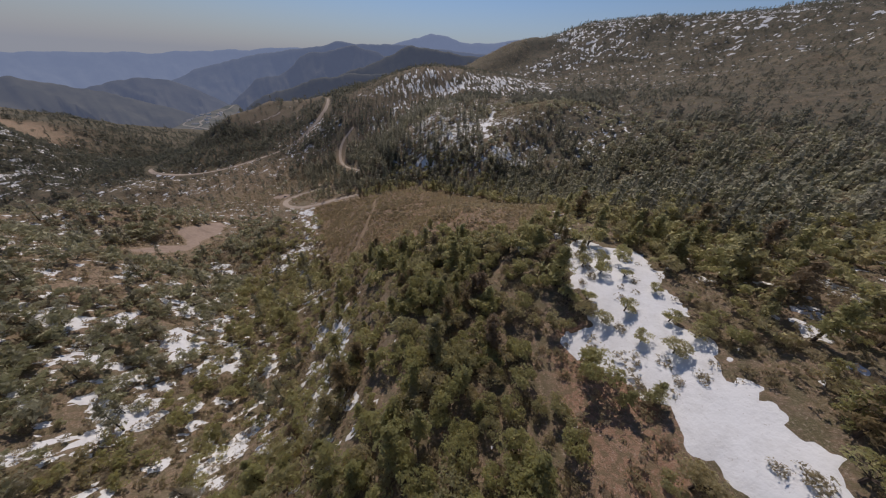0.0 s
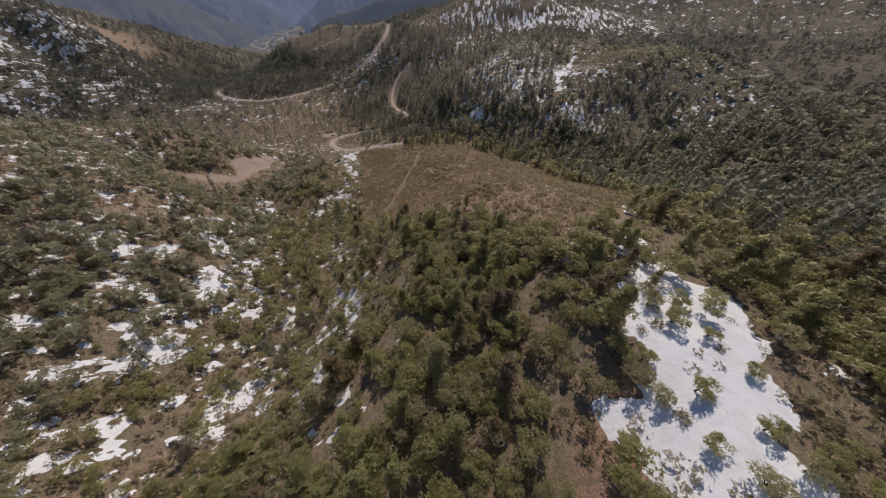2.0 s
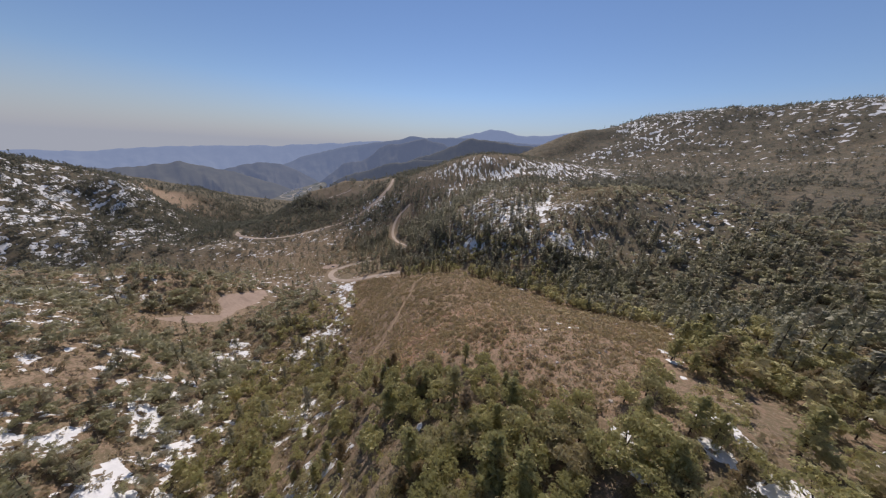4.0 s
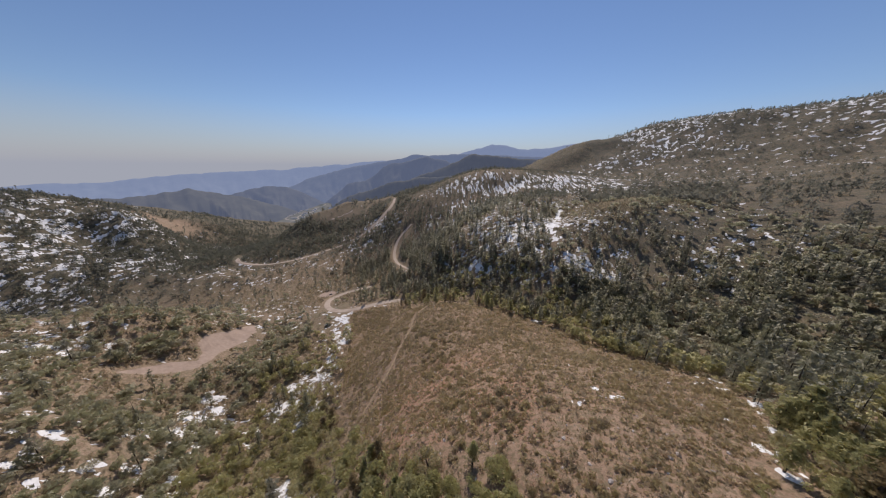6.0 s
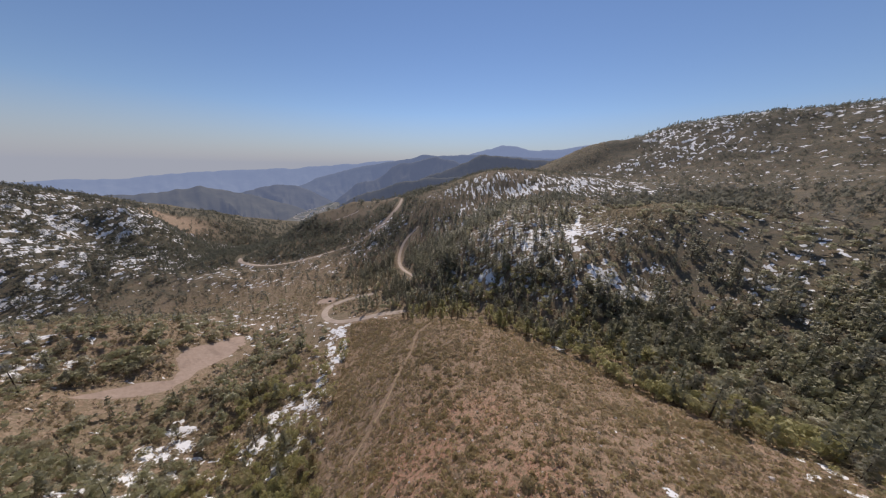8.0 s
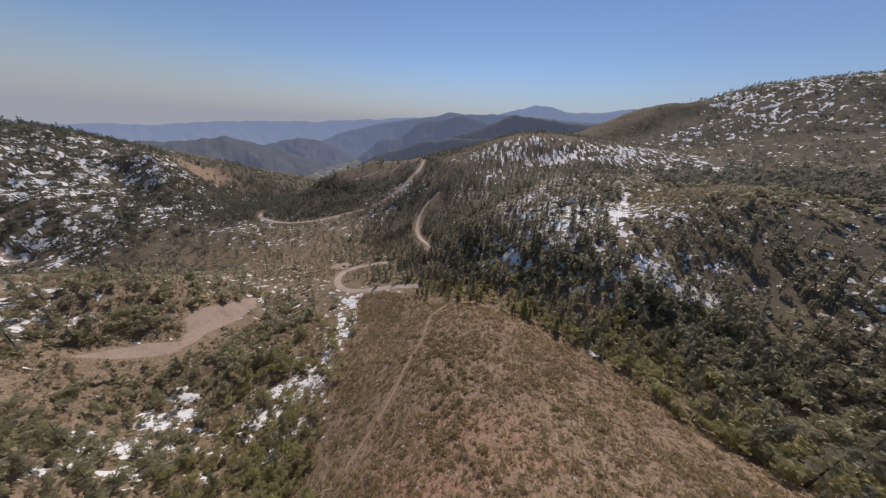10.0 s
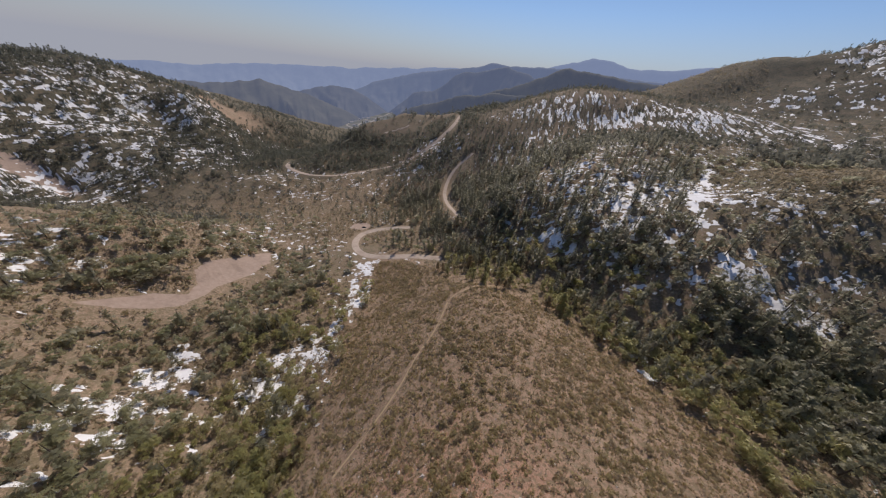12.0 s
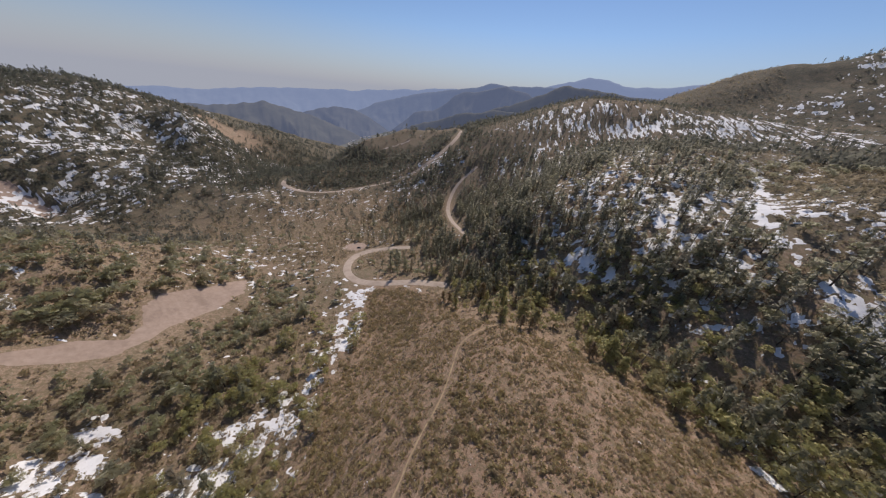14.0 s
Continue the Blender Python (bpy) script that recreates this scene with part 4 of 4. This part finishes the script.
    return np.maximum(pine, 0) * rest * patch, np.maximum(oak, 0) * rest * patch, (np.maximum(brush, 0) * (1 - clear) + 0.024 * clear) * keep_out * (1 - 0.72 * smooth(in_shape(x, y, SNOWFIELD), -2, 1)), clear * keep_out


def scatter(x0, x1, y0, y1, step):
    ax, ay = np.meshgrid(np.arange(x0, x1, step), np.arange(y0, y1, step))
    x, y = ax.ravel() + rng.uniform(0, step, ax.size), ay.ravel() + rng.uniform(0, step, ax.size)
    return x, y, step * step


def sow(which, boxes):
    """Places for one kind of plant, from its density, box by box."""
    out = []
    for x0, x1, y0, y1, step, share in boxes:
        x, y, area = scatter(x0, x1, y0, y1, step)
        d = density(x, y)[which] * (0.40 * (0.4 + 0.6 * smooth(grain(x, y, 16, 73, 3), -0.4, 0.4)) if which == 3 else 1.0)
        keep = rng.random(len(x)) < d * area * share
        x, y = x[keep], y[keep]
        if which < 3:  # fewer plants where the snow lies open
            keep = (snow_depth(x, y) < 0.02) | (in_shape(x, y, SNOWFIELD) > -3) | (rng.random(len(x)) > (0.3, 0.4, 0.45)[which])
        else:
            keep = np.ones(len(x), bool)
        out.append(np.stack([x[keep], y[keep]], -1))
    p = np.concatenate(out)
    return np.column_stack([p, level(p[:, 0], p[:, 1])])


NEAR_BOX, WEST_BOX, EAST_BOX, SOUTH_BOX = (-300, 230, -15, 520), (-1230, -300, 40, 1250), (230, 1150, 60, 1080), (-300, 230, 520, 1080)
pines = sow(0, [(*NEAR_BOX, 3.0, 1.0), (*WEST_BOX, 7.0, 0.95), (*EAST_BOX, 7.0, 0.8), (*SOUTH_BOX, 5.0, 1.0)])
oaks = sow(1, [(*NEAR_BOX, 2.6, 1.0), (*WEST_BOX, 7.0, 0.7), (*EAST_BOX, 7.0, 0.8), (*SOUTH_BOX, 6.0, 0.6)])
clump = np.array([(-247, 195), (-243, 198), (-244, 190), (-252, 209), (-253, 203), (-257, 228), (-261, 252), (-254, 188), (-252, 196), (-262, 214), (-248, 184), (-266, 236), (-270, 222)], float)
lone = np.array([(43, 46), (48, 39), (49, 48), (52, 35), (56, 43), (58, 38), (61, 40), (37, 38), (42, 53), (55, 60), (39, 59), (65, 42), (63, 36), (36, 47), (50, 63), (59, 53), (47, 68)], float)
low = np.array([(39, 31), (43, 32), (47, 27), (43, 29), (41, 28), (43, 24), (45, 35), (53, 29), (50, 52), (46, 43), (37, 26), (33, 30), (36, 17), (40, 20), (57, 58), (52, 56), (54, 66)], float)
oaks = np.concatenate([oaks, np.column_stack([lone, level(lone[:, 0], lone[:, 1])])])
oaks = np.concatenate([oaks, np.column_stack([clump, level(clump[:, 0], clump[:, 1])])])
brush = sow(2, [(*NEAR_BOX, 2.2, 1.0), (-700, -300, 150, 700, 4.0, 0.8), (230, 600, 250, 800, 5.0, 0.5), (*SOUTH_BOX, 5.0, 0.45)])
brush = np.concatenate([brush, np.column_stack([low, level(low[:, 0], low[:, 1])])])
scrub = sow(3, [(-170, 95, 90, 335, 0.95, 1.7)])
grass = sow(3, [(-170, 95, 90, 335, 0.9, 2.2)])


def order(p, loose=0):
    """Nearest to the spur's crest first, loosely so for low plants."""
    d, _ = to_line(p[:, 0], p[:, 1], [(30, 20), (10, 120), (-30, 200), (-60, 250)])
    d = d + rng.uniform(0, loose, len(d)) if loose else d
    return p[np.argsort(d)], np.sort(d)


def part(name, shape, material, parent, label=""):
    ob = new(name, mesh_from(name, *shape, material))
    ob.parent = parent
    return tagged(ob, label)


def plant(name, stem, crown, bark, leaf, label, category, group):
    top = new(name)
    top.empty_display_size = 0.5
    part("trunk" if category == "tree" else "stem", stem, bark, top)
    part("crown", crown, leaf, top)
    return tagged(top, label, category, group)


def stand(models, places, sizes):
    """Copies of the models at the places, turned and sized one by one."""
    for k, (p, s) in enumerate(zip(places, sizes)):
        m = pose(p[0], p[1], p[2], rng.normal(0, 2), rng.normal(0, 2), rng.uniform(0, 360)) @ Matrix.Diagonal((s * rng.uniform(0.88, 1.12), s * rng.uniform(0.88, 1.12), s, 1))
        model = models[k % len(models)]
        if k < len(models):
            model.matrix_basis = m
        else:
            ob = copy_thing(model, m)
            ob.matrix_basis = m
            ob.scale = m.to_scale()


def mass(name, shapes, places, sizes, material, label, category):
    """Many plants joined in one mesh, for those past counting."""
    vs, fs, ts, n = [], [], [], 0
    pick = rng.integers(0, len(shapes), len(places))
    for k, (v, f) in enumerate(shapes):
        p, s = places[pick == k], sizes[pick == k]
        if not len(p):
            continue
        a = rng.uniform(0, 2 * math.pi, len(p))
        c, w = np.cos(a)[:, None], np.sin(a)[:, None]
        x = (v[:, 0] * c - v[:, 1] * w) * s[:, None] + p[:, :1]
        y = (v[:, 0] * w + v[:, 1] * c) * s[:, None] + p[:, 1:2]
        z = v[:, 2] * (s * rng.uniform(0.8, 1.25, len(p)))[:, None] + p[:, 2:]
        vs.append(np.stack([x, y, z], -1).reshape(-1, 3))
        fs.append((f[None] + (np.arange(len(p)) * len(v))[:, None, None]).reshape(-1, f.shape[1]) + n)
        ts.append(np.repeat(rng.random(len(p)), len(v)))
        n += len(p) * len(v)
    me = mesh_from(name, np.concatenate(vs), np.concatenate(fs), material, False, [("tint", "FLOAT", np.concatenate(ts))])
    return tagged(new(name, me), label, category, kind="stuff")


pines, pd = order(pines)
oaks, od = order(oaks)
brush, bd = order(brush, 90)
scrub, sd = order(scrub, 60)
ps, os_, bs, ss = (np.clip(rng.lognormal(0, w, len(p)), 0.55, 1.5 + 2 * w * w) for w, p in ((0.28, pines), (0.28, oaks), (0.38, brush), (0.6, scrub)))

for p, s in ((pines, ps), (oaks, os_)):
    s[(p[:, 1] > 620) & (p[:, 0] > -220) | (p[:, 0] > 330)] *= 0.6
os_[np.isin(oaks[:, 0], clump[:, 0])] = rng.uniform(1.7, 2.3, len(clump))
os_[np.isin(oaks[:, 0], lone[:, 0]) & np.isin(oaks[:, 1], lone[:, 1])] = rng.uniform(0.55, 0.95, len(lone))
# single trees and shrubs along the spur
N = 300
stand([plant("pine_tree", *pine_shape(s), BARK, LEAF["pine"], "dark green pine with uneven gappy crown on a slope", "tree", "pines along the spur") for s in range(5)]
      + [plant("pine_tree", *pine_shape(s), BARK, LEAF["dry"], "brown drought-struck pine with thinning crown", "tree", "pines along the spur") for s in (5, 6)], pines[:N], ps[:N])
stand([plant("oak_tree", *oak_shape(s + 20), BARK, LEAF["oak"], "low olive-green live oak with clumped rounded crown", "tree", "oaks along the spur") for s in range(5)], oaks[:N], os_[:N])
stand([plant("shrub", *brush_shape(s + 40), DEAD, LEAF["brush"], "dull olive-brown chaparral shrub on dry soil", "shrub", "shrubs beside the spur") for s in range(4)], brush[:N], bs[:N])
stand([plant("scrub_bush", *brush_shape(s + 50, True, 0.8, 0.7), DEAD, LEAF["scrub"], "small round dusty scrub bush on reddish soil", "shrub", "scrub on the open spur") for s in range(4)], scrub[:N], ss[:N])

# the rest of the woods
near, far = slice(N, int((pd < 330).sum())), slice(int((pd < 330).sum()), None)
mass("pine_forest", [pine_shape(s, False, 10.2, 3.0)[1] for s in range(60, 65)], pines[near], ps[near], LEAF_JOINED["hazed_slope_pine"], "dark green pine forest filling the slopes", "forest")
mass("pine_trunks", [pine_shape(s, False, 10.2, 3.0)[0] for s in range(60, 62)], pines[near], ps[near], BARK, "dark bare pine trunks in the forest", "forest")
mass("far_pine_forest", [far_tree_shape(s, 9, 2.5, True) for s in range(70, 75)], pines[far], ps[far], LEAF_JOINED["hazed_far_pine"], "dark conifer woods on far slopes", "forest")
near, far = slice(N, int((od < 300).sum())), slice(int((od < 300).sum()), None)
mid = slice(N, int((od < 120).sum()))
mass("oak_woodland", [oak_shape(s, False)[1] for s in range(80, 85)], oaks[mid], os_[mid], LEAF_JOINED["oak"], "olive-green live oak woodland on the slopes", "woodland")
mid = slice(mid.stop, near.stop)
mass("oak_woodland", [oak_shape(s, False, 5.2, 2.9, 11, 0.9)[1] for s in range(180, 185)], oaks[mid], os_[mid], LEAF_JOINED["canyon_oak"], "grey-green live oak woodland across the valley", "woodland")
mass("far_oak_woodland", [far_tree_shape(s, 6.2, 3.9, False) for s in range(90, 95)], oaks[far], os_[far], LEAF_JOINED["hazed_far_oak"], "rounded oaks scattered on far slopes", "woodland")
mid, far = slice(N, int((bd < 160).sum())), slice(int((bd < 160).sum()), None)
mass("chaparral", [brush_shape(s, False, 1.6, 1.4)[1] for s in range(100, 104)], brush[mid], bs[mid], LEAF_JOINED["brush"], "grey-olive chaparral brush covering dry ground", "brush")
mass("chaparral", [brush_shape(s, False, 1.6, 1.4, 8, 0.9)[1] for s in range(200, 204)], brush[far], bs[far], LEAF_JOINED["brush"], "grey-olive chaparral brush across the valley", "brush")
mass("low_scrub", [brush_shape(s, False, 0.55, 0.66, 13, 0.38)[1] for s in range(110, 116)], scrub[N:], ss[N:], LEAF_JOINED["scrub"], "low dusty scrub dotted over the open spur", "brush")
def tuft_shape(seed):
    """A tuft of dry grass: blades that lean outward."""
    r = np.random.default_rng(seed)
    v, f = [], []
    for k in range(4):
        a, h = r.uniform(0, 2 * math.pi), r.uniform(0.25, 0.5)
        d, e = np.array([math.cos(a), math.sin(a), 0]), np.array([-math.sin(a), math.cos(a), 0])
        v += [d * 0.05 - e * 0.09, d * 0.05 + e * 0.09, d * r.uniform(0.15, 0.4) + np.array([0, 0, h])]
        f.append((3 * k, 3 * k + 1, 3 * k + 2))
    return np.array(v), np.array(f)


mass("dry_grass", [tuft_shape(s) for s in range(4)], grass, rng.uniform(0.7, 1.6, len(grass)), LEAF_JOINED["straw"], "straw-coloured dry grass tufts on reddish soil", "grass")


def snag_shape(seed, height=8.0):
    """A dead standing pine: a bare leaning trunk with broken boughs."""
    r = np.random.default_rng(seed)
    lean = r.normal(0, 0.05, 2)
    ax = lambda h: np.array([lean[0] * h, lean[1] * h, h])
    trunk = tube([ax(h) for h in (-0.6, height * 0.4, height * 0.8, height)], [0.22, 0.16, 0.08, 0.02], 6)
    boughs = []
    for k in range(11):
        h, a, n = height * (0.3 + 0.06 * k), k * 2.4 + r.uniform(-0.5, 0.5), r.uniform(0.6, 1.0)
        reach = (height - h) * 0.34 * n + 0.6
        d = np.array([math.cos(a), math.sin(a), r.uniform(-0.2, 0.3)])
        boughs.append(tube([ax(h), ax(h) + d * reach * 0.6, ax(h) + d * reach + np.array([0, 0, r.uniform(-0.2, 0.2)])], [0.05, 0.035, 0.008], 3))
    return trunk, boughs


def snag(seed):
    top = new("dead_pine")
    trunk, boughs = snag_shape(seed)
    part("trunk", trunk, DEAD, top)
    for shape in boughs:
        part("branch", shape, DEAD, top)
    return tagged(top, "dead grey standing pine with bare branches", "tree", "dead pines")


dead = pines[np.argsort(rng.random(len(pines[:1400])))[:80]] + np.array([1.5, 1.0, 0])
dead[:, 2] = level(dead[:, 0], dead[:, 1])
dead[0, :2], dead[1, :2] = (3, 293), (-18, 78)
dead[:, 2] = level(dead[:, 0], dead[:, 1])
stand([snag(s) for s in range(4)], dead, rng.lognormal(0, 0.25, len(dead)))


def stone_shape(seed):
    r = np.random.default_rng(seed)
    bm = bmesh.new()
    bmesh.ops.create_icosphere(bm, subdivisions=1, radius=0.5)
    v = np.array([p.co[:] for p in bm.verts]) * (1, 0.8, 0.55) * r.uniform(0.75, 1.15, (len(bm.verts), 1))
    f = np.array([[q.index for q in p.verts] for p in bm.faces])
    bm.free()
    return v, f


rocks = sow(3, [(-150, 90, 95, 320, 2.0, 0.09)])[:260]
rock_mesh = [mesh_from("stone", *stone_shape(s), ROCK) for s in range(5)]
for k, p in enumerate(rocks):
    ob = new("stone", rock_mesh[k % 5])
    g = rng.lognormal(-0.35, 0.45)
    ob.matrix_basis = pose(p[0], p[1], p[2] + 0.05 * g, 0, 0, rng.uniform(0, 360)) @ Matrix.Diagonal((g, g, g, 1))
    tagged(ob, "pale angular stone lying in low scrub", "stone", "stones on the open spur")

pebbles = sow(3, [(-150, 90, 95, 320, 1.2, 0.6)])
def chip_shape(seed):
    r = np.random.default_rng(seed)
    v = np.array([(0.5, 0, 0), (-0.5, 0, 0), (0, 0.42, 0), (0, -0.42, 0), (0, 0, 0.34), (0, 0, -0.2)]) * r.uniform(0.7, 1.2, (6, 1))
    return v, np.array([(0, 2, 4), (2, 1, 4), (1, 3, 4), (3, 0, 4), (2, 0, 5), (1, 2, 5), (3, 1, 5), (0, 3, 5)])


mass("loose_stones", [chip_shape(s) for s in range(10, 14)], pebbles, rng.lognormal(-1.0, 0.4, len(pebbles)), ROCK, "small pale stones strewn over the open spur", "stones")


# ---- small things ----
def log_shape(seed, length):
    """A fallen pine: trunk and stubs of broken boughs."""
    r = np.random.default_rng(seed)
    trunk = tube([(0, 0, 0.2), (length * 0.5, 0.15, 0.28), (length, -0.1, 0.25)], [0.24, 0.17, 0.04], 6)
    boughs = []
    for k in range(16):
        q, a = r.uniform(0.25, 0.98), r.uniform(-0.4, math.pi + 0.4)
        p = np.array([length * q, 0, 0.25])
        d = np.array([r.uniform(0.1, 0.6), math.cos(a), abs(math.sin(a)) * 0.9])
        boughs.append(tube([p, p + d * (1.6 * (1 - q) + 0.5)], [0.04, 0.01], 3))
    return trunk, boughs


for k, (lx, ly, turn, length) in enumerate([(50, 252, 35, 14), (64, 246, 20, 10), (-105, 45, 100, 8), (-128, 60, 160, 9), (-75, 52, 60, 8), (-100, 176, 70, 7), (8, 24, 140, 8), (30, 66, 60, 7)]):
    log = new("fallen_tree")
    trunk, boughs = log_shape(300 + k, length)
    part("trunk", trunk, DEAD, log)
    for shape in boughs:
        part("branch", shape, DEAD, log)
    ends = level(np.array([lx, lx + length * math.cos(radians(turn))]), np.array([ly, ly + length * math.sin(radians(turn))]))
    log.matrix_basis = pose(lx, ly, float(ends[0]), 0, 0, turn) @ pose(0, 0, 0, 0, -math.degrees(math.atan2(float(ends[1] - ends[0]), length)), 0)
    tagged(log, "bleached grey fallen pine with broken branches", "fallen tree", "fallen pines")


def plain(name, rough, colour, metal=0.0):
    k = Mat(name, rough)
    k.b.inputs["Metallic"].default_value = metal
    k.b.inputs["Specular IOR Level"].default_value = 0.5
    return k.base(k.mix(k.step(k.noise(0.6, 4), 0.4, 0.7), colour, tuple(v * 0.8 for v in colour))).m


def box_part(name, material, parent, size, place, bevel=0.05, taper=1.0):
    bm = bmesh.new()
    bmesh.ops.create_cube(bm, size=1.0)
    for v in bm.verts:
        f = taper if v.co.z > 0 else 1.0
        v.co = Vector((v.co.x * size[0] * f + place[0], v.co.y * size[1] * (1 + f) / 2 + place[1], v.co.z * size[2] + place[2]))
    bmesh.ops.bevel(bm, geom=bm.edges[:], offset=bevel, segments=2, affect="EDGES")
    me = bpy.data.meshes.new(name)
    bm.to_mesh(me)
    bm.free()
    me.materials.append(material)
    ob = new(name, me)
    ob.parent = parent
    return ob


PAINT, GLASS, RUBBER, LAMP = plain("dark_paint", 0.3, (0.03, 0.032, 0.036), 0.4), plain("tinted_glass", 0.08, (0.02, 0.025, 0.03)), plain("tyre_rubber", 0.9, (0.02, 0.02, 0.02)), plain("lamp_glass", 0.2, (0.6, 0.6, 0.6))
car = new("car")
body = box_part("body", PAINT, car, (4.4, 1.8, 0.62), (0, 0, 0.66), 0.12)
box_part("cabin", PAINT, car, (2.4, 1.62, 0.55), (-0.2, 0, 1.22), 0.1, 0.72)
for y in (-0.80, 0.80):
    box_part("window", GLASS, car, (1.75, 0.03, 0.34), (-0.2, y * 0.94, 1.22), 0.01, 0.8)
box_part("windscreen", GLASS, car, (0.05, 1.35, 0.4), (0.86, 0, 1.2), 0.01)
for x in (-1.4, 1.4):
    for y in (-0.84, 0.84):
        bm = bmesh.new()
        bmesh.ops.create_cone(bm, cap_ends=True, segments=18, radius1=0.34, radius2=0.34, depth=0.24)
        bmesh.ops.rotate(bm, verts=bm.verts, cent=(0, 0, 0), matrix=Matrix.Rotation(radians(90), 3, "X"))
        bmesh.ops.translate(bm, verts=bm.verts, vec=(x, y, 0.34))
        me = bpy.data.meshes.new("wheel")
        bm.to_mesh(me)
        bm.free()
        me.materials.append(RUBBER)
        wheel = new("wheel", me)
        wheel.parent = car
        box_part("rim", LAMP, wheel, (0.34, 0.02, 0.34), (x, y * 1.15, 0.34), 0.008)
for y in (-0.65, 0.65):
    box_part("headlight", LAMP, car, (0.05, 0.35, 0.16), (2.19, y, 0.76), 0.01)
car.matrix_basis = pose(-237, 379, float(level(-237.0, 379.0)) + 0.07, 0, 0, 20)
tagged(car, "dark parked car on the gravel pull-out", "car")
